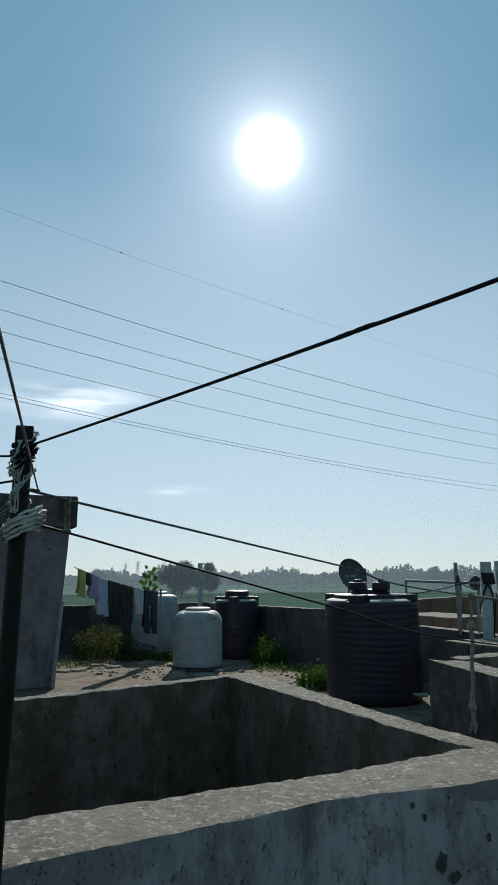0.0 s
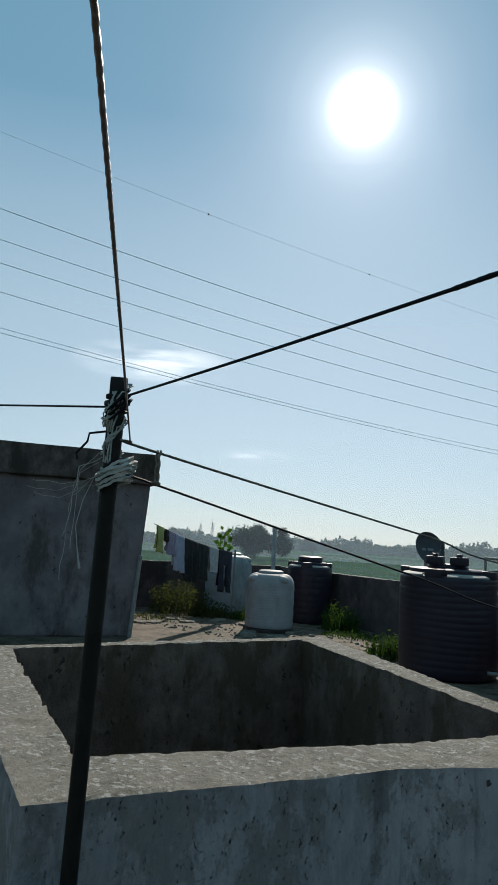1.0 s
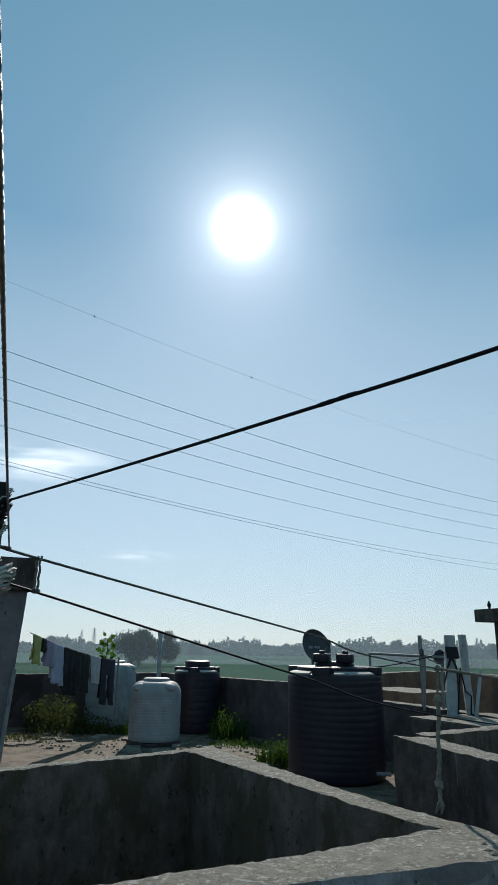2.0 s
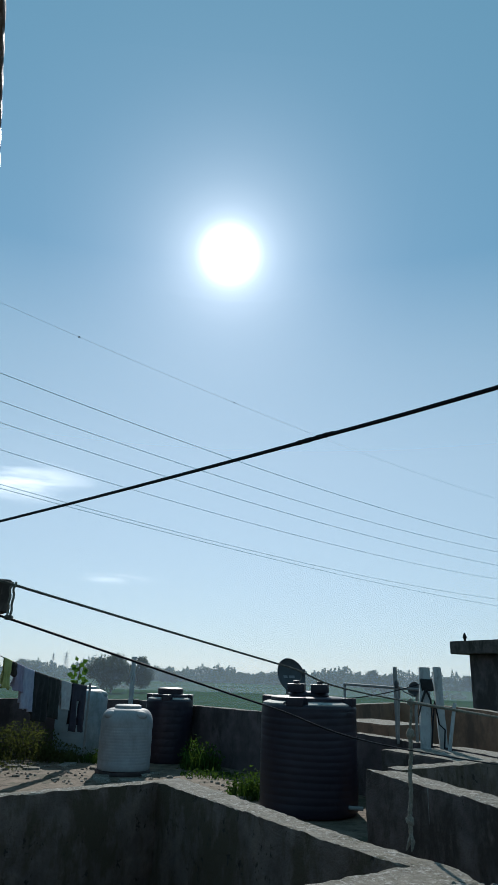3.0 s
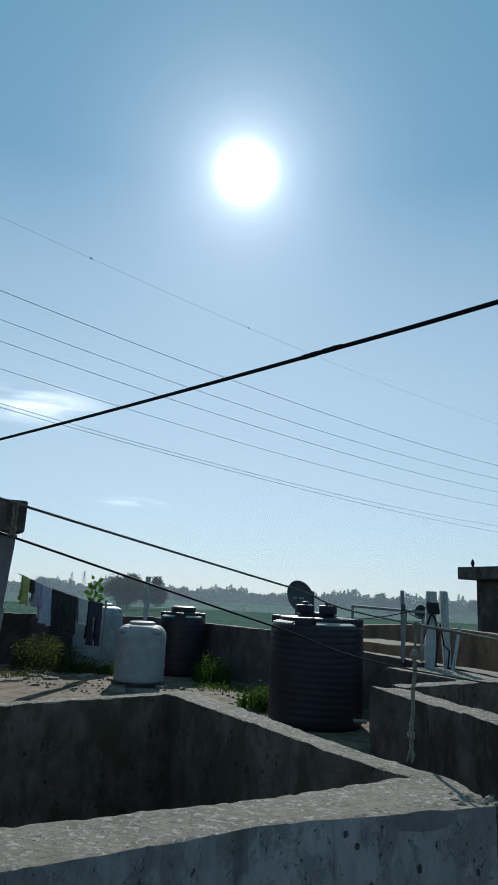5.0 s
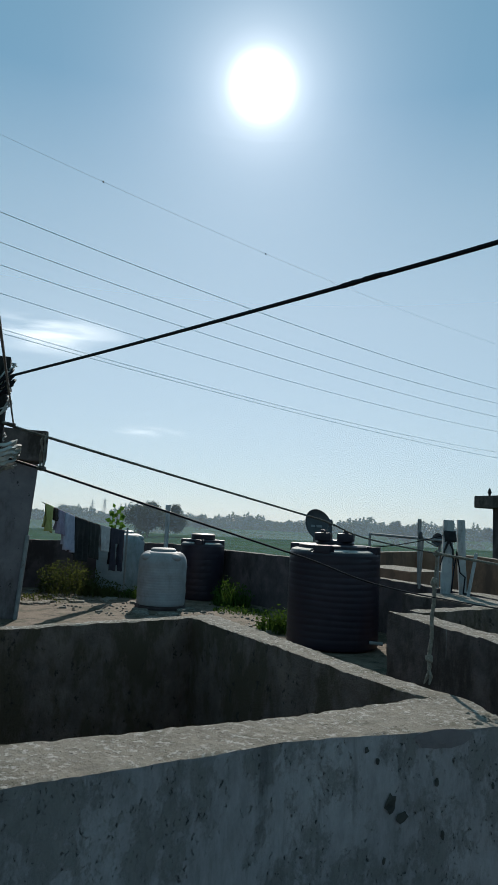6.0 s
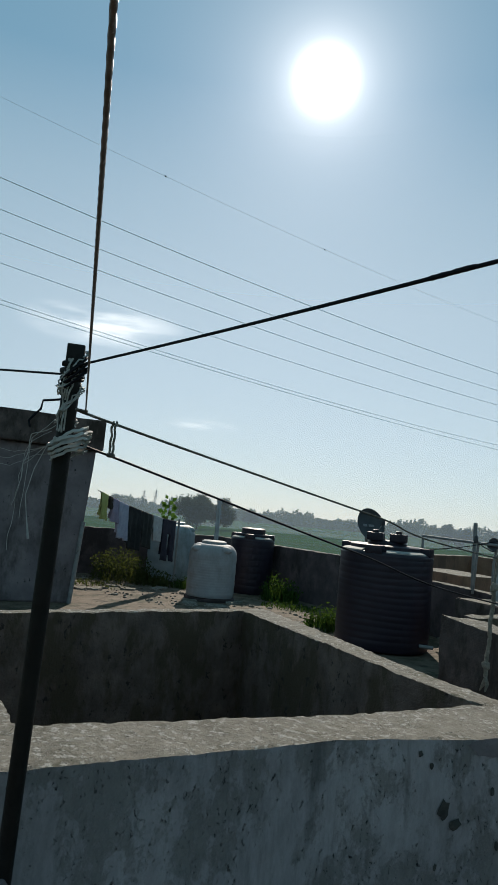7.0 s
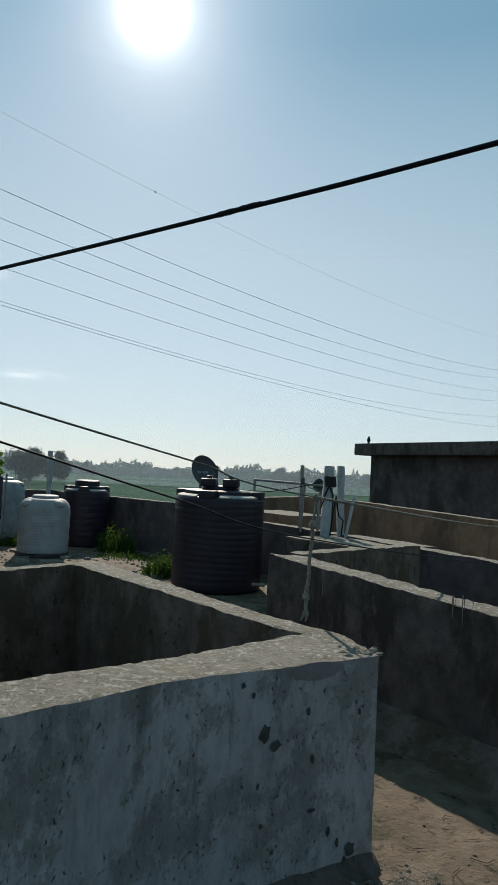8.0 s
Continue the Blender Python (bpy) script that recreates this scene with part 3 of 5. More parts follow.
# mound of mortar that holds the pole, and the skirting at the wall's foot
bm = bmesh.new()
bmesh.ops.create_grid(bm, x_segments=26, y_segments=26, size=0.5)
for v in bm.verts:
    r = math.hypot(v.co.x, v.co.y) * 2
    v.co.z = 0.60 * max(0.0, 1 - max(0.0, r - 0.55) / 0.42) ** 0.5 if r < 0.97 else 0.0
    v.co += wobble(v.co, 0.02, 7)
    v.co.x *= 0.42
    v.co.y *= 0.36
mound = part("mortar_mound", bm, TOWERWALL)
mound.matrix_world = Matrix.Translation((-0.86, 1.21, -0.01)) @ Matrix.Rotation(radians(48), 4, "Z")
tagged(mound, "rounded grey mortar footing holding the pole against the parapet", "footing")

bm = bmesh.new()
n = 70
rows = []
for k in range(n + 1):
    f = k / n
    o = Vector((*A, 0)).lerp(Vector((*B, 0)), f) if f < 0.999 else Vector((*B, 0))
    out = Vector((0.607, -0.795, 0))
    w = 0.07 + 0.03 * noise.noise(Vector((f * 6, 0, 0)))
    row = []
    for q, (a, z) in enumerate(((-0.03, 0.06), (0.012, 0.045), (0.4, 0.03), (0.75, 0.014), (1.0, -0.01))):
        p = o + out * (a * w if a > 0.02 else a) + Vector((0, 0, z))
        row.append(bm.verts.new(p + wobble(p, 0.009, 16)))
    rows.append(row)
for a, c in zip(rows, rows[1:]):
    for j in range(4):
        bm.faces.new((a[j], a[j + 1], c[j + 1], c[j]))
tagged(part("trim_wall_foot", bm, MORTAR), "sloping grey mortar fillet along the parapet foot", "skirting", kind="structure")

# second shaft, nearer the neighbours
G = Vector((-0.139, 4.99, 0))
H = G + Vector((0.69, -0.72, 0)) * 3.6
t2 = Vector((0.72, 0.69, 0)) * 0.2
gb = G + Vector((0.64, 0.77, 0)) * 1.85
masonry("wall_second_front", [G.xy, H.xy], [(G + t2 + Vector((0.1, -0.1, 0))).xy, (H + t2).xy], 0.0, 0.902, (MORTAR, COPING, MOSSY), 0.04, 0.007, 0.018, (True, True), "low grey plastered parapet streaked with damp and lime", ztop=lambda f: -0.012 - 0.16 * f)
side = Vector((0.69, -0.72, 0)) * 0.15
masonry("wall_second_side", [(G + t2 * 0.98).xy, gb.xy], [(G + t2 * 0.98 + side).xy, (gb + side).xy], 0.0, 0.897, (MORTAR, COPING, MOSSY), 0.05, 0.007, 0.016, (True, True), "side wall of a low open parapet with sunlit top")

# mortar fillet along the foot of the second parapet
bm = bmesh.new()
rows = []
for k in range(61):
    o = G.lerp(H, k / 60)
    w = 0.24 + 0.05 * noise.noise(Vector((k * 0.11, 4, 0)))
    row = []
    for a, z in ((-0.03, 0.15), (0.03, 0.135), (0.3, 0.10), (0.7, 0.04), (1.0, -0.01)):
        p = o + Vector((-0.72, -0.69, 0)) * (a * w if a > 0 else a) + Vector((0, 0, z))
        row.append(bm.verts.new(p + wobble(p, 0.012, 9)))
    rows.append(row)
for a, c in zip(rows, rows[1:]):
    for j in range(4):
        bm.faces.new((a[j], a[j + 1], c[j + 1], c[j]))
tagged(part("trim_second_foot", bm, MOSSY), "sloping worn mortar fillet along the second parapet foot", "skirting", kind="structure")

# far parapets round the roof
K = (-5.53, 13.47)
masonry("wall_parapet_back", [K, (-3.95, 12.30), (-2.44, 11.20), (-0.95, 10.12)], [(-5.40, 13.62), (-3.84, 12.46), (-2.33, 11.36), (-0.86, 10.28)], 0.0, 0.92, (PARAPET, COPING, PARAPET), 0.07, 0.006, 0.016, (True, True), "dark plastered parapet wall with a pale worn top")
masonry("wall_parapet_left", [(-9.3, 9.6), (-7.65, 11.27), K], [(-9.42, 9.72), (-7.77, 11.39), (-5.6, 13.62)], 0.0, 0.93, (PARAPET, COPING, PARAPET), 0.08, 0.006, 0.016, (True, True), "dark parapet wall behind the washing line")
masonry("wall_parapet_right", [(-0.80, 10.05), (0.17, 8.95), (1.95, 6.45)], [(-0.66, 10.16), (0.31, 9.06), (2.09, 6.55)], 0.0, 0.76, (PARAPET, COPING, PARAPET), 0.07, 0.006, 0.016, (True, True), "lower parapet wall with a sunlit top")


def solid(name, loop, z0, z1, mats, label, category="wall"):
    loop = [Vector((*p, 0)) for p in loop]
    mid = sum(loop, Vector()) / len(loop)
    bm = bmesh.new()
    lo = [bm.verts.new((p.x, p.y, z0)) for p in loop]
    hi = [bm.verts.new((p.x, p.y, z1)) for p in loop]
    bm.faces.new(lo)
    top = bm.faces.new(hi)
    top.material_index = 1
    for k in range(len(loop)):
        j = (k + 1) % len(loop)
        bm.faces.new((lo[k], lo[j], hi[j], hi[k]))
    bmesh.ops.bevel(bm, geom=list(top.edges), offset=0.012, segments=2, affect="EDGES")
    bmesh.ops.subdivide_edges(bm, edges=[e for e in bm.edges if e.calc_length() > 0.3], cuts=5, use_grid_fill=True)
    for v in bm.verts:
        v.co += wobble(v.co, 0.008, 6)
    return tagged(part(name, bm, mats), label, category, kind="structure")


solid("wall_low_plinth", [(-0.25, 8.12), (0.66, 7.2), (1.55, 8.0), (0.66, 9.0)], 0.0, 0.74, [MORTAR, COPING], "low masonry plinth with a broken sunlit top", "plinth")

# ---- stair room ----
stair = empty("stair_room", (-5.37, 8.0, 0), "plastered blue-grey roof room with an overhanging concrete slab", "room")
bm = bmesh.new()
Lf, Dp, Ht = 4.6, 3.4, 2.18
ax_v, ax_u = V, -U
def room_box(bm, lf, dp, z0, z1, over=0.0):
    o = Vector((0, 0, 0))
    pts = [o + ax_v * over - ax_u * over, o - ax_v * (lf + over) - ax_u * over, o - ax_v * (lf + over) + ax_u * (dp + over), o + ax_v * over + ax_u * (dp + over)]
    lo, hi = [bm.verts.new(p + Vector((0, 0, z0))) for p in pts], [bm.verts.new(p + Vector((0, 0, z1))) for p in pts]
    bm.faces.new(lo)
    bm.faces.new(hi)
    for k in range(4):
        j = (k + 1) % 4
        bm.faces.new((lo[k], lo[j], hi[j], hi[k]))
room_box(bm, Lf, Dp, 0, Ht)
bmesh.ops.bevel(bm, geom=[e for e in bm.edges], offset=0.02, segments=2, affect="EDGES")
bmesh.ops.subdivide_edges(bm, edges=[e for e in bm.edges if e.calc_length() > 0.5], cuts=12, use_grid_fill=True)
for v in bm.verts:
    v.co += wobble(v.co, 0.012, 3) + ax_v * (0.14 * v.co.z / Ht - 0.085)
part("wall", bm, TOWERWALL, stair)
bm = bmesh.new()
room_box(bm, Lf, Dp, Ht + 0.002, 2.62, 0.13)
bmesh.ops.bevel(bm, geom=[e for e in bm.edges], offset=0.015, segments=2, affect="EDGES")
bmesh.ops.subdivide_edges(bm, edges=[e for e in bm.edges if e.calc_length() > 0.5], cuts=12, use_grid_fill=True)
for v in bm.verts:
    v.co += wobble(v.co, 0.014, 4)
part("roof_slab", bm, MORTAR, stair, "dark weathered concrete roof slab")
bm = bmesh.new()
tube(bm, [(-0.045, -0.085, 0.0), (-0.025, -0.06, 0.5), (0.005, -0.035, 1.15)], 0.03, 10)
part("drain_pipe", bm, GALV, stair, "pale rain pipe at the corner")

# ---- neighbours' roofs ----
masonry("wall_neighbour_side", [(-1.38, 13.1), (-0.44, 15.7)], [(-1.60, 13.2), (-0.66, 15.8)], -5.6, 1.0, (BROWNWALL, COPING, BROWNWALL), 0.15, 0.006, 0.016, (True, True), "ochre plastered terrace wall")
masonry("wall_neighbour_back", [(-0.44, 15.7), (1.1, 14.1), (3.05, 11.5), (6.0, 7.5)], [(-0.3, 15.9), (1.3, 14.3), (3.25, 11.65), (6.2, 7.65)], -5.6, 1.01, (BROWNWALL, COPING, BROWNWALL), 0.15, 0.006, 0.016, (True, True), "ochre plastered terrace wall stained by damp", ztop=lambda f: -0.30 * max(0.0, f - 0.15))
slab("floor_neighbour", [(-1.5, 13.1), (-0.44, 15.7), (6.1, 7.6), (3.2, 5.4), (-0.6, 10.3)], None, -0.6, -0.3, [FLOOR], "dusty flat roof of the neighbouring house")
solid("wall_neighbour_step", [(-1.3, 12.3), (-0.35, 11.3), (0.2, 12.0), (-0.75, 13.1)], -0.3, 0.80, [BROWNWALL, COPING], "ochre plastered ledge with a pale top", "ledge")

nb = empty("neighbour_room", (1.45, 21.5, -0.3), "dark plastered roof room with a flat overhanging slab", "room")
ax_v, ax_u = Vector((0.64, -0.77, 0)), Vector((0.77, 0.64, 0))
bm = bmesh.new()
room_box2 = [Vector((0, 0, 0)), ax_v * 12, ax_v * 12 + ax_u * 5, ax_u * 5]
def nb_box(bm, z0, z1, over):
    pts = [-(ax_v + ax_u) * over, ax_v * (12 + over) - ax_u * over, ax_v * (12 + over) + ax_u * (5 + over), ax_u * (5 + over) - ax_v * over]
    lo, hi = [bm.verts.new(p + Vector((0, 0, z0))) for p in pts], [bm.verts.new(p + Vector((0, 0, z1))) for p in pts]
    bm.faces.new(lo)
    bm.faces.new(hi)
    for k in range(4):
        j = (k + 1) % 4
        bm.faces.new((lo[k], lo[j], hi[j], hi[k]))
    bmesh.ops.bevel(bm, geom=[e for e in bm.edges], offset=0.02, segments=2, affect="EDGES")
nb_box(bm, -5.3, 2.55, 0.0)
part("wall", bm, PARAPET, nb)
bm = bmesh.new()
nb_box(bm, 2.552, 2.92, 0.38)
part("roof_slab", bm, MORTAR, nb, "weathered concrete roof slab")


# ---- water tanks ----
def tank_body(r, h, ribs, depth, shoulder, neck=0.72, wave=0.0):
    prof = [(r * 0.97, 0.0), (r, 0.03)]
    for k in range(ribs):
        z0, z1 = 0.05 + (h - shoulder - 0.07) * k / ribs, 0.05 + (h - shoulder - 0.07) * (k + 1) / ribs
        d = (z1 - z0)
        prof += [(r - depth, z0 + d * 0.08), (r, z0 + d * 0.25), (r, z0 + d * 0.8), (r - depth, z0 + d * 0.97)]
    for k in range(9):
        a = math.pi / 2 * k / 8
        prof.append((r * neck + r * (1 - neck) * math.cos(a), h - shoulder + shoulder * math.sin(a)))
    return prof


def white_tank(place, r, h, material, label, turn, group="plastic water tanks"):
    t = empty("water_tank", place, label, "water tank", group, turn)
    bm = bmesh.new()
    lathe(bm, tank_body(r, h - 0.04, 14, 0.0012, 0.20, 0.62), 56)
    for v in bm.verts:
        rr = math.hypot(v.co.x, v.co.y)
        if 0.1 < v.co.z < h - 0.2 and rr > 0.1:
            a = math.atan2(v.co.y, v.co.x)
            k = 1 + 0.007 * math.sin(v.co.z * 30 + 2.2 * math.sin(a * 2 + 0.6)) + 0.012 * noise.noise(Vector((a * 1.3, v.co.z * 3.5, r * 9)))
            v.co.x *= k
            v.co.y *= k
    part("body", bm, material, t)
    for q in range(4):
        a = math.pi / 4 + q * math.pi / 2
        bm = bmesh.new()
        bmesh.ops.create_uvsphere(bm, u_segments=14, v_segments=8, radius=1.0, matrix=Matrix.Rotation(a, 4, "Z") @ Matrix.Translation((r * 0.74, 0, h - 0.13)) @ Matrix.Diagonal((0.13, 0.12, 0.075, 1)))
        part("shoulder_lug", bm, material, t)
    bm = bmesh.new()
    lathe(bm, [(r * 0.5, h - 0.06), (r * 0.52, h - 0.05), (r * 0.52, h), (r * 0.44, h + 0.015)], 40)
    part("lid", bm, material, t)
    # Added dark pad: the shadow at the tank's foot given as a shape.
    bm = bmesh.new()
    lathe(bm, [(r * 1.04, -0.06), (r * 1.07, -0.03), (r * 1.05, -0.002)], 32, wob=0.02)
    part("plinth", bm, PARAPET, t, "dark pad standing in for the shadow under the tank")
    return t


white_tank((-4.33, 10.30, 0.06), 0.402, 0.905, WHITETANK, "white ribbed plastic water tank standing on the roof", 0.3)
white_tank((-6.0, 11.95, 0.06), 0.46, 1.12, BLUETANK, "faded pale blue plastic water tank behind the washing", 0.9)


def dark_tank(place, r, h, label, turn, ribs):
    t = empty("water_tank", place, label, "water tank", "plastic water tanks", turn)
    bm = bmesh.new()
    prof = tank_body(r, h, ribs, 0.0026, 0.05, 0.93)
    lathe(bm, prof, 72)
    for v in bm.verts:
        if math.hypot(v.co.x, v.co.y) > r * 0.95:
            a = math.atan2(v.co.y, v.co.x)
            k = 1 + 0.006 * noise.noise(Vector((a * 1.1, v.co.z * 5.0, r * 7))) + 0.003 * noise.noise(Vector((a * 4, v.co.z * 16, r)))
            v.co.x *= k
            v.co.y *= k
            v.co.z += 0.010 * math.sin(a * 2 + v.co.z * 5) * min(1.0, v.co.z * 4) * (v.co.z < h - 0.08)
    part("body", bm, BLACKTANK, t)
    bm = bmesh.new()
    lathe(bm, [(r * 0.80, h - 0.01), (r * 0.80, h + 0.066), (r * 0.76, h + 0.08), (r * 0.3, h + 0.085)], 48)
    part("top_ring", bm, BLACKTANK, t)
    for q in range(4):
        a = q * math.pi / 2
        bm = bmesh.new()
        box(bm, (r * 0.30, r * 0.36, 0.10), Matrix.Rotation(a, 4, "Z") @ Matrix.Translation((r * 0.84, 0, h + 0.028)), 0.012)
        part("rib", bm, BLACKTANK, t)
    for q in range(4):
        a0 = q * math.pi / 2 + 0.28
        bm = bmesh.new()
        rows = []
        for k in range(13):
            a = a0 + (math.pi / 2 - 0.56) * k / 12
            rows.append([bm.verts.new((rr * math.cos(a), rr * math.sin(a), z)) for rr, z in ((r * 0.815, h + 0.03), (r * 0.90, h + 0.022), (r * 0.965, h + 0.006), (r * 0.965, h - 0.03), (r * 0.815, h - 0.03))])
        for x, y in zip(rows, rows[1:]):
            for j in range(5):
                bm.faces.new((x[j], x[(j + 1) % 5], y[(j + 1) % 5], y[j]))
        bm.faces.new(rows[0])
        bm.faces.new(rows[-1])
        part("shoulder_panel", bm, DUST, t, "pale dusty shoulder panel")
    bm = bmesh.new()
    lathe(bm, [(r * 0.42, h + 0.07), (r * 0.43, h + 0.10), (r * 0.40, h + 0.13), (r * 0.2, h + 0.14)], 40)
    part("lid", bm, BLACKTANK, t)
    return t


big = dark_tank((-1.13, 8.46, 0.02), 0.575, 1.155, "large black ribbed plastic water tank on the roof", radians(-97), 14)
for dx, dy, w in ((-0.12, -0.16, 0.2), (0.16, -0.14, 0.2)):
    bm = bmesh.new()
    box(bm, (w, 0.17, 0.10), Matrix.Rotation(radians(97), 4, "Z") @ Matrix.Translation((dx, dy, 1.155 + 0.175)), 0.012)
    box(bm, (0.07, 0.07, 0.04), Matrix.Rotation(radians(97), 4, "Z") @ Matrix.Translation((dx, dy, 1.155 + 0.24)), 0.01)
    part("float_valve_cover", bm, BLACKTANK, big)
bm = bmesh.new()
tube(bm, [(0.0, 0.0, 0.0), (0.16, 0.0, 0.0)], 0.022, 10)
for v in bm.verts:
    v.co = Matrix.Rotation(radians(97), 4, "Z") @ (v.co + Vector((0.5, -0.28, 0.1)))
part("outlet_pipe", bm, GALV, big, "short pale outlet pipe")
small = dark_tank((-4.27, 11.97, 0.0), 0.42, 1.03, "black plastic water tank against the parapet", 0.2, 8)
bm = bmesh.new()
lathe(bm, [(0.21, 1.1), (0.23, 1.12), (0.23, 1.2), (0.19, 1.22)], 36)
part("raised_lid", bm, BLACKTANK, small)

# ---- things standing at the far parapet ----
bm = bmesh.new()
box(bm, (0.07, 0.07, 1.72), Matrix.Translation((0, 0, 0.86)), 0.008)
box(bm, (0.085, 0.085, 0.10), Matrix.Translation((0, 0, 1.70)), 0.01)
for v in bm.verts:
    v.co += wobble(v.co, 0.006, 9)
post = part("concrete_post", bm, POSTWHITE)
post.location = (-5.33, 12.62, 0)
tagged(post, "slim pale concrete post standing at the parapet", "post")


def dish(place, r, facing, mast_to, label):
    base = empty("satellite_dish", (place[0], place[1], mast_to), label, "satellite dish", "satellite dishes")
    h = place[2] - mast_to
    turn = Vector(facing).to_track_quat("Z", "Y").to_matrix().to_4x4()
    bm = bmesh.new()
    prof = [(0.0001, -0.01)] + [(r * f, r * 0.28 * f * f - 0.01) for f in (0.2, 0.4, 0.6, 0.8, 0.95)] + [(r, r * 0.29 - 0.005), (r * 1.01, r * 0.29), (r * 0.99, r * 0.30)]
    inner = [(r * f, r * 0.28 * f * f) for f in (0.95, 0.8, 0.6, 0.4, 0.2, 0.001)]
    lathe(bm, prof + inner, 40, Matrix.Translation((0, 0, h)) @ turn)
    bowl = part("bowl", bm, DISH, base)
    for k, w in enumerate((0.08, 0.1)):
        bm = bmesh.new()
        box(bm, (w, 0.035, 0.002), Matrix.Translation((0, 0, h)) @ turn @ Matrix.Translation((-0.07 + 0.12 * k, 0.0, r * 0.045)))
        part("print_bar", bm, BARS, bowl, "worn pale lettering bar")
    bm = bmesh.new()
    tube(bm, [(0, 0, 0), (0, 0, h * 0.6), Vector((0, 0, h)) - Vector(facing).normalized() * 0.05], 0.018, 10)
    part("mast", bm, GALV, base)
    bm = bmesh.new()
    f = Vector(facing).normalized()
    tube(bm, [Vector((0, 0, h - r * 0.9)), Vector((0, 0, h - r * 0.8)) + f * 0.2, Vector((0, 0, h - r * 0.25)) + f * 0.34], 0.009, 8)
    part("feed_arm", bm, GALV, base)
    bm = bmesh.new()
    lathe(bm, [(0.02, -0.04), (0.028, -0.02), (0.028, 0.03), (0.018, 0.05)], 12, Matrix.Translation(Vector((0, 0, h - r * 0.25)) + f * 0.34))
    part("receiver", bm, DISH, base)
    return base


dish((-1.56, 9.35, 1.47), 0.235, (0.72, -0.62, 0.34), 0.0, "dark round satellite dish on a short mast behind the tank")
dish((0.13, 9.02, 1.37), 0.09, (-0.6, -0.7, 0.2), 0.76, "small dark satellite dish beside the white posts")


def slab_post(place, w, d, h, lean, label, top_dark):
    base = empty("broken_post", place, label, "post", "pale posts on the plinth", radians(8))
    bm = bmesh.new()
    n = 14
    rows = []
    for k in range(n + 1):
        z = h * k / n
        o = Vector((lean * z, 0, z))
        rows.append([bm.verts.new(o + Vector((x, y, 0)) + wobble((x * 3, y * 3, z), 0.008, 6)) for x, y in ((-w / 2, -d / 2), (0, -d / 2 - 0.006), (w / 2, -d / 2), (w / 2, d / 2), (-w / 2, d / 2))])
    for a, c in zip(rows, rows[1:]):
        for j in range(5):
            bm.faces.new((a[j], a[(j + 1) % 5], c[(j + 1) % 5], c[j]))
    bm.faces.new(rows[0])
    bm.faces.new(rows[-1])
    part("shaft", bm, POSTWHITE, base)
    if top_dark:
        bm = bmesh.new()
        box(bm, (w * 1.25, d * 1.7, 0.13), Matrix.Translation((lean * (h - 0.22) + 0.02, 0, h - 0.20)), 0.03, 3)
        for v in bm.verts:
            v.co += wobble(v.co, 0.03, 14)
        part("wrapping", bm, DISHCLOTH, base, "black cloth tied round the post")
        for dx in (-0.05, 0.045):
            bm = bmesh.new()
            tube(bm, [(lean * h, -d * 0.8, h - 0.24), (lean * h + dx, -d, h - 0.36), (lean * h + dx * 1.6 - 0.02, -d * 0.9, h - 0.55)], [0.014, 0.012, 0.006], 6)
            part("cloth_end", bm, DISHCLOTH, base)
    return base


DISHCLOTH = cloth_mat("black_cloth", (0.012, 0.012, 0.014), (0.03, 0.03, 0.032))
slab_post((0.235, 8.45, 0.73), 0.12, 0.07, 0.90, 0.03, "leaning limewashed concrete post with a black cloth tied round it", True)
slab_post((0.435, 8.6, 0.73), 0.09, 0.06, 0.91, -0.035, "leaning slim limewashed concrete post", False)


def stick(name, a, c, r, material, label, category, group=""):
    bm = bmesh.new()
    tube(bm, resample([a, c], 8), r, 10)
    return tagged(part(name, bm, material), label, category, group)


stick("pipe", (-0.12, 9.32, 0.76), (-0.125, 9.32, 1.64), 0.026, GALV, "pale weathered upright pipe on the parapet", "pipe", "upright pipes")
stick("pipe", (-0.10, 8.95, 0.74), (-0.06, 8.9, 1.36), 0.016, GALV, "thin pale upright pipe", "pipe", "upright pipes")
stick("stick", (0.49, 8.3, 0.735), (0.58, 8.3, 1.25), 0.02, POSTWHITE, "pale leaning wooden stick", "stick")
rail = empty("pipe_rail", (-0.86, 9.9, 0.9), "grey pipe rail fixed above the parapet", "rail")
for pts, r in (([(0, 0, 0.0), (0, 0, 0.5)], 0.018), ([(0, 0, 0.5), (0.55, -0.5, 0.485), (1.08, -1.0, 0.47)], 0.018), ([(1.08, -1.0, 0.47), (1.09, -1.02, -0.15)], 0.018)):
    bm = bmesh.new()
    tube(bm, resample(pts, 10), r, 10)
    part("pipe_length", bm, GALV, rail)
bm = bmesh.new()
tube(bm, sag_line([(0.2, 8.42, 1.44), (-0.75, 8.3, 1.24)], 24, 0.03), 0.006, 6)
tagged(part("loose_cable", bm, CABLE), "thin black cable from the post to the tank", "cable")
bm = bmesh.new()
tube(bm, [(0.30, 8.40, 0.76), (0.33, 8.40, 1.05), (0.36, 8.5, 1.25), (0.40, 8.55, 1.0), (0.46, 8.5, 0.95), (0.44, 8.45, 0.75)], 0.009, 8)
tagged(part("loose_hose", bm, CABLE), "black hose looped against the posts", "hose")

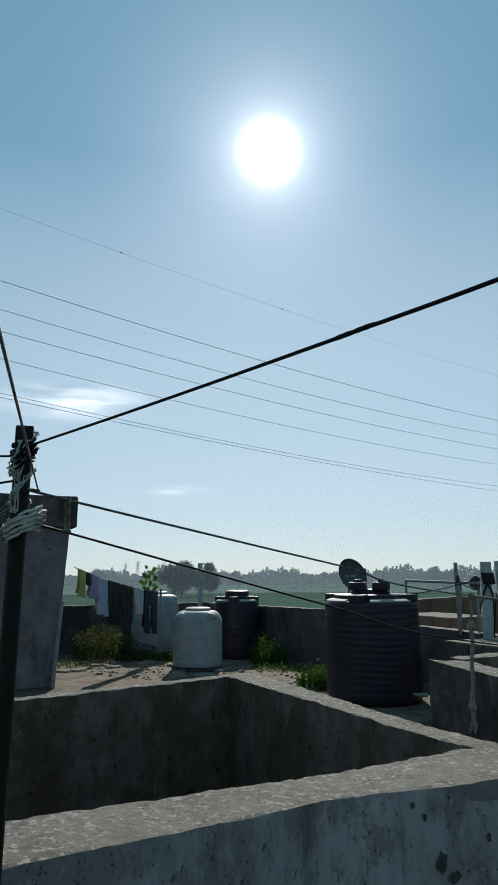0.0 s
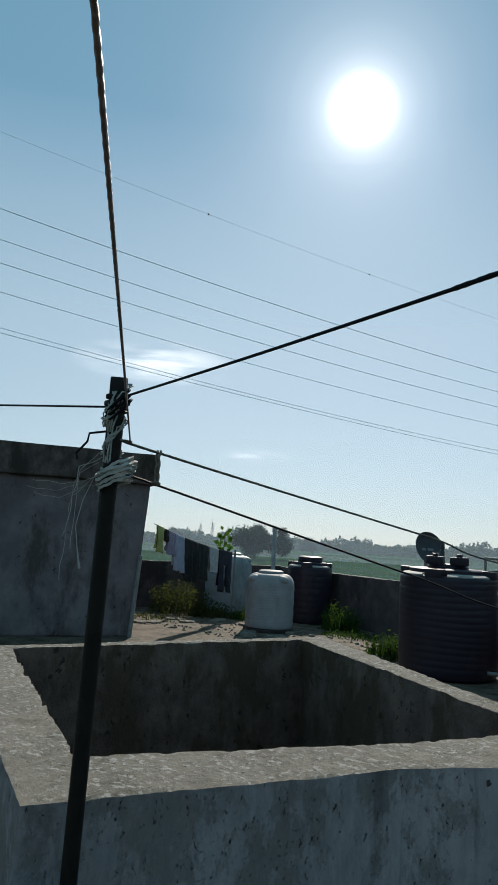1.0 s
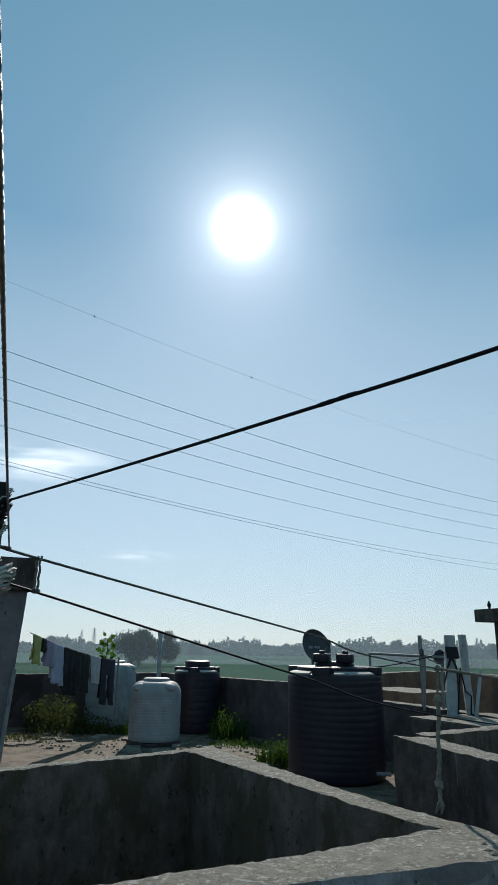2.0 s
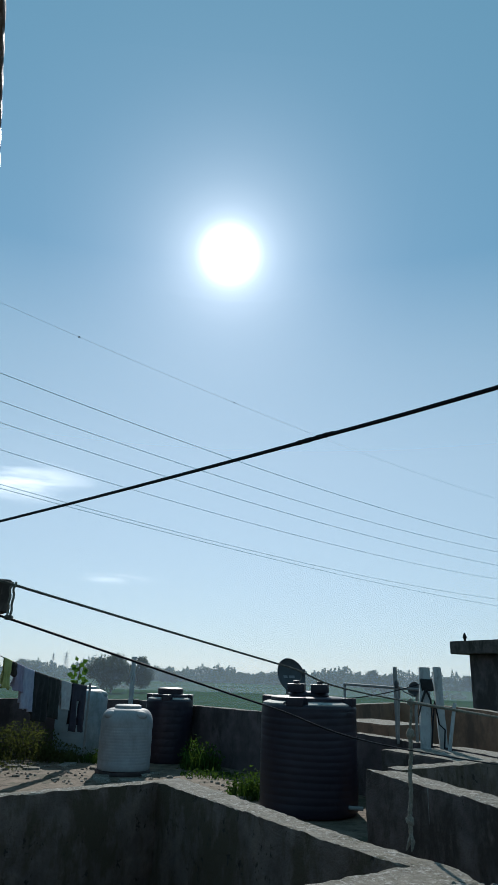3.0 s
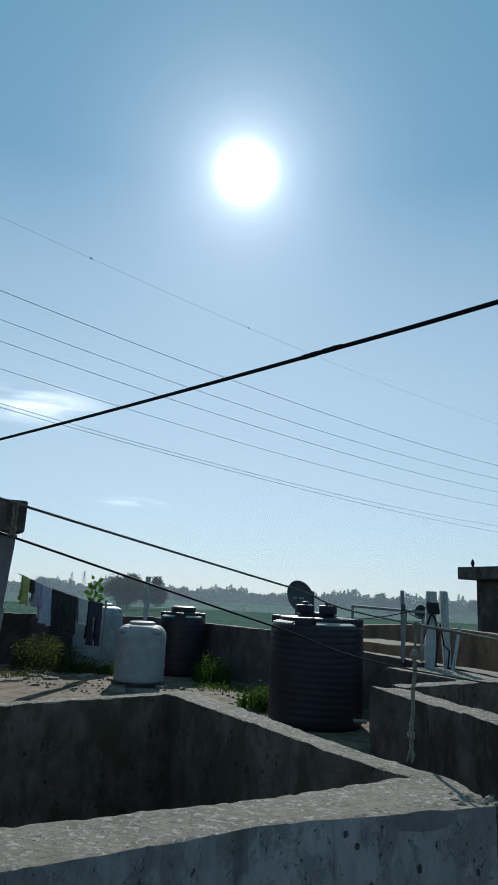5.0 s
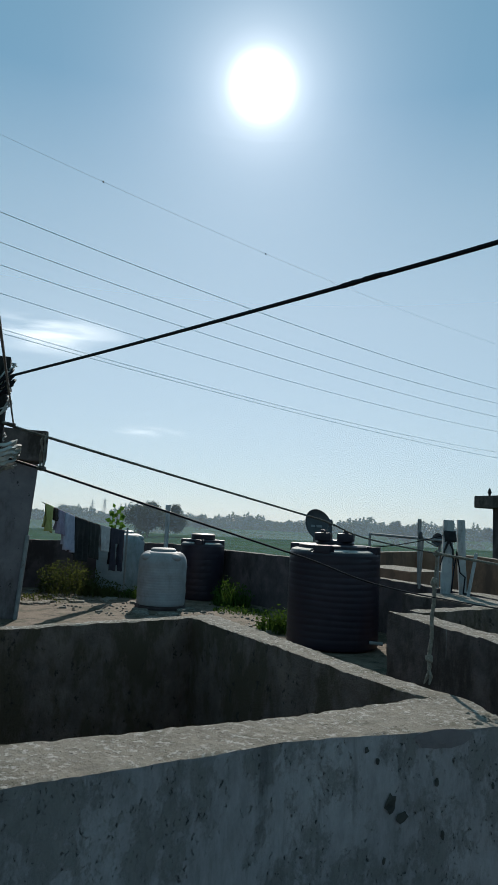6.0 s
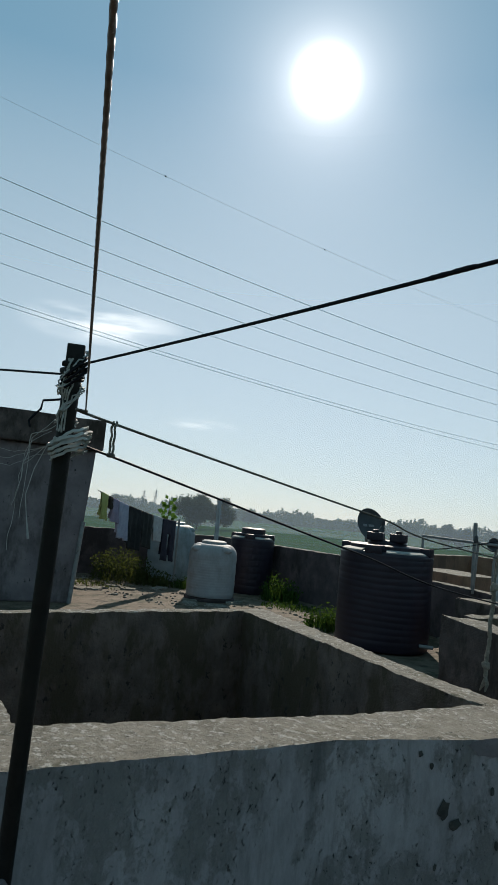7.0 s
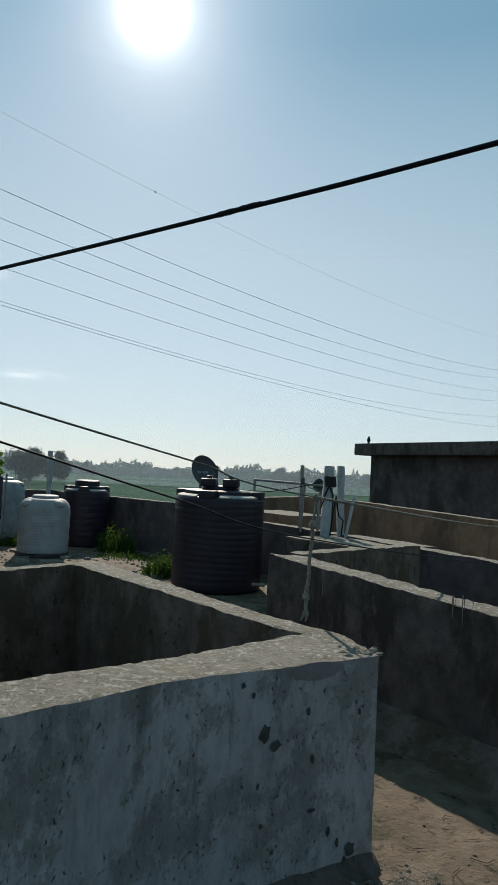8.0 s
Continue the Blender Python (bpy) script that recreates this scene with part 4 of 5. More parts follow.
# ---- iron pole with its bindings ----
PB, PT = Vector((-0.793, 1.29, 0.45)), Vector((-0.677, 1.174, 1.832))
def on_pole(z):
    return PB.lerp(PT, (z - PB.z) / (PT.z - PB.z))
pole = empty("iron_pole", PB, "leaning black iron pole bound with white plastic strips", "pole")
pole_inv = Matrix.Translation(-PB)
def pole_part(name, bm, material, label=""):
    bm.transform(pole_inv)
    return part(name, bm, material, pole, label)
bm = bmesh.new()
tube(bm, [on_pole(0.45 + 1.36 * k / 12) for k in range(13)], 0.0205, 20)
pole_part("shaft", bm, IRON)
bm = bmesh.new()
box(bm, (0.041, 0.034, 0.05), Matrix.Translation(on_pole(1.812)) @ Matrix.Rotation(radians(35), 4, "Z"), 0.004)
for k in range(3):
    box(bm, (0.05 - 0.004 * k, 0.05, 0.014), Matrix.Translation(on_pole(1.792 - 0.016 * k)) @ Matrix.Rotation(0.5 + k * 0.7, 4, "Z") @ Matrix.Rotation(radians(14 - 17 * k), 4, "X"), 0.005)
pole_part("crushed_head", bm, IRON, "crushed rusty pole head with torn tape")


def coil(z0, z1, turns, r, tilt, n=70, jitter=0.004, seed=0):
    rng = random.Random(seed)
    pts = []
    for k in range(n + 1):
        f = k / n
        a = 2 * math.pi * turns * f + seed
        c = on_pole(z0 + (z1 - z0) * f)
        pts.append(c + Vector((r * math.cos(a), r * math.sin(a), tilt * math.cos(a - 0.6))) + Vector((rng.uniform(-1, 1), rng.uniform(-1, 1), rng.uniform(-1, 1))) * jitter)
    return pts


def ribbon(bm, pts, w):
    """A flat plastic strip with a little thickness."""
    rows = []
    for k, p in enumerate(pts):
        d = (pts[min(k + 1, len(pts) - 1)] - pts[max(0, k - 1)]).normalized()
        s = d.cross(Vector((0.2, -0.8, 0.1)))
        s = s.normalized() if s.length > 0.05 else Vector((0, 0, 1))
        n = d.cross(s).normalized()
        rows.append([bm.verts.new(p + s * w * a + n * 0.0012 * c) for a, c in ((-0.5, -1), (0.5, -1), (0.5, 1), (-0.5, 1))])
    for a, c in zip(rows, rows[1:]):
        for j in range(4):
            bm.faces.new((a[j], a[(j + 1) % 4], c[(j + 1) % 4], c[j]))
    bm.faces.new(rows[0])
    bm.faces.new(rows[-1])


for k in range(4):
    bm = bmesh.new()
    ribbon(bm, [p + Vector((0.018, 0, 0)) for p in coil(1.575 + 0.012 * k, 1.60 + 0.012 * k, 2.0, 0.038 + 0.004 * (k % 3), 0.016, 60, 0.003, k)], 0.0065)
    pole_part("binding_strip", bm, STRIP, "white plastic strapping wound round the pole")
for k in range(5):
    bm = bmesh.new()
    z0 = 1.63 + 0.026 * k
    ribbon(bm, coil(z0, z0 + (0.12 if k < 4 else 0.05), 1.4 + 0.2 * (k % 3), 0.0235 + 0.002 * (k % 4), 0.02, 44, 0.005, k * 2.1), 0.003)
    pole_part("tape", bm, STRIP, "frayed white plastic tape")
for k in range(4):
    bm = bmesh.new()
    side_ = Vector((0.012 - 0.006 * k, -0.022, 0))
    ribbon(bm, [on_pole(1.80 - 0.17 * f / 16) + side_ + wobble((f * 0.13, k, 2), 0.012, 2.0) for f in range(17)], 0.0035)
    pole_part("hanging_tape", bm, STRIP, "white plastic tape running down the pole")
rng = random.Random(4)
for k in range(7):
    bm = bmesh.new()
    s = on_pole(1.60 + rng.uniform(-0.02, 0.06)) + Vector((-0.02, -0.02, 0))
    ln = rng.uniform(0.10, 0.26)
    side_ = rng.uniform(-0.10, -0.02) * (1.5 if k < 3 else 0.7)
    mid = s + Vector((side_ * 0.8, -0.02, 0.01 - ln * 0.25))
    end = s + Vector((side_ * (1.6 if k < 3 else 1.0), -0.03 + rng.uniform(-0.02, 0.02), -ln * (0.15 if k < 3 else 1.0)))
    line = [s.lerp(mid, f / 6) if f <= 6 else mid.lerp(end, (f - 6) / 6) for f in range(13)]
    tube(bm, [p + wobble(p, 0.008, 30, k) for p in line], rng.choice((0.0005, 0.0007, 0.001)), 5)
    pole_part("loose_string", bm, STRIP, "frayed white string hanging loose")
bm = bmesh.new()
s = on_pole(1.60) + Vector((-0.02, -0.03, 0))
tube(bm, [s + Vector((x, y, z)) for x, y, z in ((0, 0, 0), (-0.03, 0, -0.06), (-0.045, 0, -0.12), (-0.035, 0.0, -0.17), (-0.022, 0, -0.22))], [0.001, 0.001, 0.001, 0.001, 0.003], 6)
pole_part("loose_string", bm, STRIP, "frayed white string hanging loose")
bm = bmesh.new()
q = on_pole(1.70)
tube(bm, [q + Vector((-0.01, 0, 0.01)), q + Vector((-0.05, -0.03, 0.0)), q + Vector((-0.052, -0.032, -0.02)), q + Vector((-0.072, -0.045, -0.05)), q + Vector((-0.066, -0.045, -0.065))], 0.003, 6)
pole_part("wire_end", bm, CABLE, "bent black wire end")
for k in range(3):
    bm = bmesh.new()
    q = on_pole(1.782 - 0.012 * k)
    tube(bm, [q + Vector((0.028 * math.cos(a) + 0.012 + 0.004 * k, 0.018 * math.sin(a) - 0.012, 0.026 * math.sin(a * 1.0 + 0.8))) for a in [0.45 * j for j in range(15)]], 0.003, 6)
    pole_part("cable_loop", bm, CABLE, "black cable tied in a loop")
bm = bmesh.new()
tube(bm, coil(1.74, 1.77, 2.2, 0.024, 0.004, 40, 0.001, 1), 0.003, 6)
pole_part("cable_turns", bm, CABLE, "black cable wound round the pole")

# ---- cables and ropes ----
def line_thing(name, pts, r, material, label, category, n=80, twist=0.0, ridge=0.0, lump=0.0, seg=8):
    bm = bmesh.new()
    tube(bm, resample(pts, n), r, seg, twist, ridge, lump)
    return tagged(part(name, bm, material), label, category)


def smooth_line(pts, n):
    """A soft curve through the points."""
    pts = [Vector(p) for p in pts]
    ext = [pts[0] * 2 - pts[1]] + pts + [pts[-1] * 2 - pts[-2]]
    out = []
    for i in range(1, len(ext) - 2):
        p0, p1, p2, p3 = ext[i - 1:i + 3]
        for k in range(n):
            t = k / n
            out.append(0.5 * (2 * p1 + (p2 - p0) * t + (2 * p0 - 5 * p1 + 4 * p2 - p3) * t * t + (3 * p1 - p0 - 3 * p2 + p3) * t ** 3))
    return out + [pts[-1]]


q = on_pole(1.785)
line_thing("overhead_cable", smooth_line([q + Vector((0.02, -0.015, 0.0)), (-0.227, 0.954, 1.793), (0.2, 0.735, 1.80), (0.5, 0.585, 1.811), (1.5, 0.08, 1.86), (4.5, -1.4, 2.05)], 30), 0.0028, CABLE, "thick black cable stretched from the pole overhead", "cable", 200)
bm = bmesh.new()
tube(bm, [Vector((0.170 + 0.006 * k, 0.7504 - 0.0031 * k, 1.7994 + 0.0002 * k)) for k in range(11)], [0.0028, 0.0036, 0.0032, 0.0037, 0.0033, 0.0029, 0.0036, 0.0033, 0.0037, 0.0032, 0.0028], 8)
tagged(part("cable_splice", bm, CABLE), "taped splice on the black cable", "cable splice")
q = on_pole(1.768)
line_thing("side_cable", smooth_line([q + Vector((-0.02, 0, 0)), (-1.12, 1.21, 1.795), (-2.4, 1.33, 1.88), (-6.5, 1.7, 2.2)], 20), 0.0028, CABLE, "black cable running off sideways from the pole", "cable", 80)
knot = Vector((-0.6355, 1.1805, 1.683))
stay_way = Vector((0.7146, -1.0, 0.004))
line_thing("stay_wire", [knot, knot + stay_way * 0.4, knot + stay_way * 0.8, knot + stay_way * 1.2, knot + stay_way * 2.6], 0.00175, COPPER, "dull brown twisted stay wire coming down to the pole", "wire", 900, 420.0, 0.10, 0.0, 10)
rope_a = smooth_line([knot, (-0.611, 1.265, 1.667), (-0.178, 2.306, 1.519), (0.24, 3.3, 1.383), (2.3, 8.2, 1.0), (3.44, 10.97, 1.03)], 40)
line_thing("clothes_rope", rope_a[:121], 0.0031, DARKROPE, "twisted grey rope stretched across the roof", "rope", 600, 700.0, 0.25, 0.0, 9)
line_thing("pale_rope", rope_a[120:], 0.0072, ROPE, "thicker paler length of the twisted rope beyond the hanging end", "rope", 900, 300.0, 0.28, 0.0, 9)
q = on_pole(1.61)
line_thing("slack_cable", smooth_line([q + Vector((0.02, 0, 0)), (-0.61, 1.30, 1.585), (-0.19, 2.13, 1.388), (0.25, 3.0, 1.20), (1.77, 5.98, 0.80), (2.02, 6.48, 0.775)], 30), 0.0031, CABLE, "black cable sagging across the roof", "cable", 200)


def rope_tail(top, length, r, label, knots, loop):
    base = empty("hanging_rope", top, label, "rope")
    bm = bmesh.new()
    pts = [Vector((0.0025 * math.sin(k * 0.5) - 0.028 * k / 40, 0.0, -length * k / 40)) for k in range(41)]
    rad = [r * (0.62 if k < 10 else 0.95) for k in range(41)]
    tube(bm, pts, rad, 10, 260.0, 0.2, 0.0015)
    part("strand", bm, ROPE, base)
    for f, s in knots:
        bm = bmesh.new()
        bmesh.ops.create_uvsphere(bm, u_segments=16, v_segments=10, radius=1.0, matrix=Matrix.Translation(pts[int(f * 40)]) @ Matrix.Diagonal((s * 0.9, s * 0.9, s * 1.2, 1)))
        for v in bm.verts:
            v.co += wobble(v.co, 0.008, 60)
        part("knot", bm, ROPE, base)
    for k in range(4):
        bm = bmesh.new()
        a = k * 1.7
        e = pts[-1]
        tube(bm, [e, e + Vector((0.012 * math.cos(a), 0.012 * math.sin(a), -0.03)), e + Vector((0.016 * math.cos(a + 0.5) - 0.012, 0.014 * math.sin(a), -0.065))], [r * 0.7, r * 0.6, r * 0.3], 6)
        part("frayed_end", bm, ROPE, base)
    return base


rope_tail((0.24, 3.3, 1.383), 0.55, 0.0098, "knotted frayed grey rope end hanging from the line", ((0.0, 0.015), (0.26, 0.020), (0.92, 0.018)), True)
tie = empty("rope_loop", (-0.611, 1.265, 1.667), "short twisted rope loop tied between line and cable", "rope")
for dx, ln in ((-0.004, 0.082), (0.005, 0.078)):
    bm = bmesh.new()
    tube(bm, [Vector((dx + 0.0015 * math.sin(k * 0.9), 0.003 * math.cos(k), 0.006 - ln * k / 16)) for k in range(17)], 0.0027, 7, 900.0, 0.3, 0.0006)
    part("strand", bm, ROPE, tie)
bm = bmesh.new()
bmesh.ops.create_uvsphere(bm, u_segments=10, v_segments=8, radius=0.008, matrix=Matrix.Translation((0.0, 0, -0.076)) @ Matrix.Diagonal((1.6, 1, 0.8, 1)))
part("knot", bm, DARKROPE, tie)

# ---- washing line ----
LA, LB = Vector((-5.27, 8.10, 1.62)), Vector((-5.55, 11.30, 1.20))
def on_line(y):
    f = (y - LA.y) / (LB.y - LA.y)
    return LA.lerp(LB, f) - Vector((0, 0, 0.10 * 4 * f * (1 - f) * 0.6))
line_thing("washing_line", [on_line(LA.y + (LB.y - LA.y) * k / 30) for k in range(31)], 0.006, ROPE, "thin sagging washing line from the roof room", "washing line", 60)
stick("line_post", (-5.55, 11.31, 0.0), (-5.55, 11.31, 1.26), 0.02, GALV, "thin pipe holding the washing line", "post")


def hung(name, y0, y1, drop, material, label, cut=None, taper=0.0, seed=0):
    """Cloth folded over the line; cut(u, v) is true where there is none."""
    nu, nv = 18, 22
    a, c = on_line(y0), on_line(y1)
    nrm = (c - a).cross(Vector((0, 0, 1))).normalized()
    bm = bmesh.new()
    for sidez, scale in ((1, 1.0), (-1, 0.86)):
        grid = {}
        for i in range(nu + 1):
            for j in range(nv + 1):
                u, v = i / nu, j / nv
                uu = 0.5 + (u - 0.5) * (1 - taper * v)
                p = a.lerp(c, uu) + Vector((0, 0, 0.008 - drop * scale * v * (0.94 + 0.06 * noise.noise(Vector((u * 3, seed, 0))))))
                fold = 0.028 * v * math.sin(u * 15 + seed + 1.5 * v) + 0.02 * noise.noise(Vector((u * 5, v * 4, seed)))
                p += nrm * (sidez * (0.007 + 0.012 * v) + fold * min(1, v * 3 + 0.15))
                grid[i, j] = bm.verts.new(p)
        for i in range(nu):
            for j in range(nv):
                if cut is None or not cut((i + 0.5) / nu, (j + 0.5) / nv):
                    bm.faces.new((grid[i, j], grid[i + 1, j], grid[i + 1, j + 1], grid[i, j + 1]))
    for v in [v for v in bm.verts if not v.link_faces]:
        bm.verts.remove(v)
    ob = part(name, bm, material)
    s = ob.modifiers.new("thickness", "SOLIDIFY")
    s.thickness = 0.004
    return tagged(ob, label, "laundry", "washing on the line")


legs = lambda u, v: v > 0.36 and 0.36 < u < 0.62
hung("shirt", 8.2, 8.42, 0.40, cloth_mat("yellow_green_cotton", (0.30, 0.31, 0.10), (0.40, 0.40, 0.16)), "yellow-green cotton cloth hung on the washing line", None, 0.1, 1)
hung("sock", 8.45, 8.56, 0.20, cloth_mat("dark_brown_knit", (0.03, 0.025, 0.022), (0.06, 0.05, 0.045)), "small dark knitted piece on the washing line", None, 0.2, 2)
hung("blouse", 8.58, 8.78, 0.38, cloth_mat("mauve_cotton", (0.22, 0.19, 0.27), (0.31, 0.27, 0.36)), "faded mauve blouse hung on the washing line", None, -0.2, 3)
hung("pyjama_trousers", 8.80, 9.12, 0.60, cloth_mat("grey_lilac_cotton", (0.27, 0.28, 0.37), (0.38, 0.39, 0.48)), "pale lilac-grey trousers hung on the washing line", None, 0.0, 4)
hung("dark_sheet", 9.14, 9.62, 0.72, cloth_mat("black_cotton", (0.010, 0.011, 0.012), (0.024, 0.025, 0.026)), "long black cloth hung on the washing line", None, 0.0, 5)
hung("dark_shawl", 9.64, 10.06, 0.62, cloth_mat("charcoal_cotton", (0.014, 0.016, 0.015), (0.032, 0.034, 0.032)), "charcoal shawl hung on the washing line", None, 0.0, 6)
hung("pale_towel", 10.1, 10.5, 0.46, cloth_mat("grey_towel", (0.30, 0.30, 0.31), (0.42, 0.42, 0.42)), "pale grey towel hung on the washing line", None, 0.0, 7)
hung("dark_trousers", 10.55, 11.15, 0.80, cloth_mat("navy_denim", (0.016, 0.016, 0.026), (0.034, 0.033, 0.05)), "small dark trousers hung on the washing line", legs, -0.1, 8)

# ---- plants on the roof ----
def weeds(name, place, spread, height, blades, leaves, material, seed, label):
    rng = random.Random(seed)
    bm = bmesh.new()
    for k in range(blades):
        a, r = rng.uniform(0, 6.28), spread * rng.random() ** 0.6
        p = Vector((r * math.cos(a), r * math.sin(a) * 0.7, 0))
        hgt = height * rng.uniform(0.35, 1.0) * (1 - 0.5 * r / spread)
        out = Vector((rng.uniform(-1, 1), rng.uniform(-1, 1), 0)) * 0.35 * hgt
        w = rng.uniform(0.006, 0.013)
        s = Vector((rng.uniform(-1, 1), rng.uniform(-1, 1), 0)).normalized() * w
        v = [bm.verts.new(p - s), bm.verts.new(p + s), bm.verts.new(p + out * 0.4 + Vector((0, 0, hgt * 0.6)) + s * 0.8), bm.verts.new(p + out * 0.4 + Vector((0, 0, hgt * 0.6)) - s * 0.8), bm.verts.new(p + out + Vector((0, 0, hgt)))]
        bm.faces.new((v[0], v[1], v[2], v[3]))
        bm.faces.new((v[3], v[2], v[4]))
    for k in range(leaves):
        a, r = rng.uniform(0, 6.28), spread * rng.random() ** 0.5
        z = height * rng.random() * (1 - 0.45 * r / spread)
        leaf(bm, (r * math.cos(a), r * math.sin(a) * 0.7, z), rnd_dir(rng, -0.3), rnd_dir(rng), rng.uniform(0.03, 0.075), rng.uniform(0.015, 0.04))
    ob = part(name, bm, material, smooth=False)
    ob.location = place
    return tagged(ob, label, "weeds", kind="stuff")


weeds("weeds", (-6.55, 11.0, 0), 0.62, 0.72, 70, 1900, WEED, 1, "dry green bush of weeds growing on the roof")
weeds("weeds", (-5.9, 11.1, 0), 0.5, 0.34, 200, 420, WEED, 2, "low weeds below the washing")
weeds("weeds", (-5.25, 11.2, 0), 0.28, 0.22, 120, 200, LEAF, 3, "low weeds beside the white tank")
weeds("weeds", (-3.4, 11.25, 0), 0.38, 0.50, 260, 420, LEAF, 4, "fresh green weeds against the parapet")
weeds("weeds", (-3.62, 11.55, 0), 0.14, 0.62, 60, 90, LEAF, 9, "tall green weed beside the dark tank")
weeds("weeds", (-1.98, 9.05, 0), 0.32, 0.38, 240, 380, LEAF, 5, "fresh green weeds beside the black tank")
weeds("weeds", (-6.6, 10.0, 0), 0.9, 0.07, 300, 120, WEED, 6, "thin moss and grass on the roof")
weeds("weeds", (-3.0, 10.6, 0), 0.5, 0.10, 200, 120, LEAF, 7, "thin grass on the roof")

sapling = empty("sapling", (-6.46, 12.5, 0.0), "young sapling with bright round leaves rising by the parapet", "plant")
bm = bmesh.new()
stem = smooth_line([(0, 0, 0), (0.02, 0, 0.6), (-0.02, 0.0, 1.0), (0.03, 0, 1.38), (0.02, 0, 1.60)], 6)
tube(bm, stem, 0.009, 6)
part("stem", bm, BARK, sapling)
rng = random.Random(12)
for k in range(30):
    z = 1.04 + 0.56 * (k / 30)
    a = k * 2.4
    bm = bmesh.new()
    d = Vector((0.9 * math.cos(a), 0.45 * math.cos(a), math.sin(a) * 0.8 + 0.1))
    s = rng.uniform(0.09, 0.14)
    leaf(bm, Vector((0.02, 0, z)) + d * rng.uniform(0.03, 0.12), d, Vector((-0.45, 0.9, 0.2)) + rnd_dir(rng) * 0.6, s, s * 0.85, 0.15)
    part("leaf", bm, YOUNGLEAF, sapling, smooth=False)
weeds("bush", (-6.75, 13.0, 0.55), 0.3, 0.72, 30, 320, LEAF, 15, "leafy green bush behind the washing line")

# ---- loose grit and stones on the roof ----
def pebbles(name, count, area, lo, hi, material, seed, label, z=0.0):
    rng = random.Random(seed)
    bm = bmesh.new()
    for k in range(count):
        x, y = area(rng)
        s = rng.uniform(lo, hi) * rng.uniform(0.5, 1.0)
        mtx = Matrix.Translation((x, y, z + s * 0.25)) @ Matrix.Rotation(rng.uniform(0, 6), 4, "Z") @ Matrix.Diagonal((s * rng.uniform(0.7, 1.4), s * rng.uniform(0.6, 1.1), s * 0.55, 1))
        r = bmesh.ops.create_icosphere(bm, subdivisions=1, radius=1.0, matrix=mtx)
        for v in r["verts"]:
            v.co += wobble(v.co, s * 0.35, 3.0 / s)
    return tagged(part(name, bm, material, smooth=False), label, "grit", kind="stuff")


def far_roof(rng):
    f = rng.random()
    return -6.8 + 6.2 * f + rng.uniform(-0.6, 0.6), 10.3 - 0.9 * f + rng.uniform(-1.0, 0.7)


pebbles("stones", 260, far_roof, 0.010, 0.045, COPING, 3, "broken screed and stones scattered on the roof")
pebbles("grit", 110, lambda r: (r.uniform(0.55, 1.7), r.uniform(1.7, 3.4)), 0.003, 0.010, FLOOR, 5, "fine grit on the sunlit roof")
pebbles("rubble", 160, lambda r: (0.66 + r.gauss(0, 0.07), 2.48 + r.gauss(0, 0.06)), 0.004, 0.015, COPING, 6, "small heap of crumbled mortar at the wall corner", 0.01)


# ---- broken plaster on the whitewashed parapet ----
def front_point(f, z, proud):
    """f along the front wall from its middle bend to its right end."""
    p = Vector((*B, 0)).lerp(Vector((*A, 0)), f)
    return p + Vector((0.607, -0.795, 0)) * proud + Vector((0, 0, z))


front = bpy.data.objects["wall_shaft_front"]
CHIP = painted("bare_dark_mortar", [(0.3, (0.035, 0.034, 0.032)), (0.7, (0.075, 0.072, 0.066))], 20, grain=1.0)
rng = random.Random(8)
for f, z, w, h in ((0.433, 0.574, 0.026, 0.040), (0.482, 0.527, 0.034, 0.022), (0.874, 0.088, 0.028, 0.032), (0.850, 0.048, 0.018, 0.022), (0.410, 0.397, 0.008, 0.014), (0.67, 0.267, 0.024, 0.010), (0.665, 0.452, 0.012, 0.018), (0.431, 0.257, 0.010, 0.012), (0.636, 0.630, 0.010, 0.02), (0.902, 0.596, 0.010, 0.016), (0.326, 0.752, 0.010, 0.012), (0.373, 0.715, 0.010, 0.014), (0.76, 0.176, 0.012, 0.024), (0.807, 0.124, 0.010, 0.020), (0.488, 0.157, 0.010, 0.010)):
    bm = bmesh.new()
    c = bm.verts.new(front_point(f, z, 0.0075))
    ring = []
    for k in range(11):
        a = 2 * math.pi * k / 11
        rr = rng.uniform(0.6, 1.05)
        ring.append(bm.verts.new(front_point(f + w * rr * math.cos(a) / 0.93, z + h * rr * math.sin(a), 0.0055)))
    for k in range(11):
        bm.faces.new((c, ring[k], ring[(k + 1) % 11]))
    part("plaster_chip", bm, CHIP, front)

# smooth repair patch under the top edge, lumps on the corner, lime runs on the second parapet
rng = random.Random(31)
bm = bmesh.new()
ring = []
for k in range(24):
    a = 2 * math.pi * k / 24
    lift = 0.03 if math.sin(a) > 0 else 0.052 + 0.012 * noise.noise(Vector((k * 0.7, 3, 1)))
    ring.append(bm.verts.new(front_point(0.665 + (0.135 + 0.03 * noise.noise(Vector((k * 0.9, 1, 4)))) * math.cos(a), 0.778 + lift * math.sin(a) * 0.8, 0.004)))
mid = bm.verts.new(front_point(0.665, 0.765, 0.0065))
for k in range(24):
    bm.faces.new((mid, ring[k], ring[(k + 1) % 24]))
part("repair_patch", bm, TOWERWALL, front)
pebbles("crumbled_corner", 60, lambda r: (0.47 + r.gauss(0, 0.035), 2.70 + r.gauss(0, 0.04)), 0.006, 0.022, COPING, 14, "crumbled mortar lumps on the parapet corner", 0.79)
second = bpy.data.objects["wall_second_front"]
LIME = painted("lime_run", [(0.3, (0.13, 0.125, 0.12)), (0.7, (0.24, 0.235, 0.22))], 30, rough=0.9, grain=0.3)
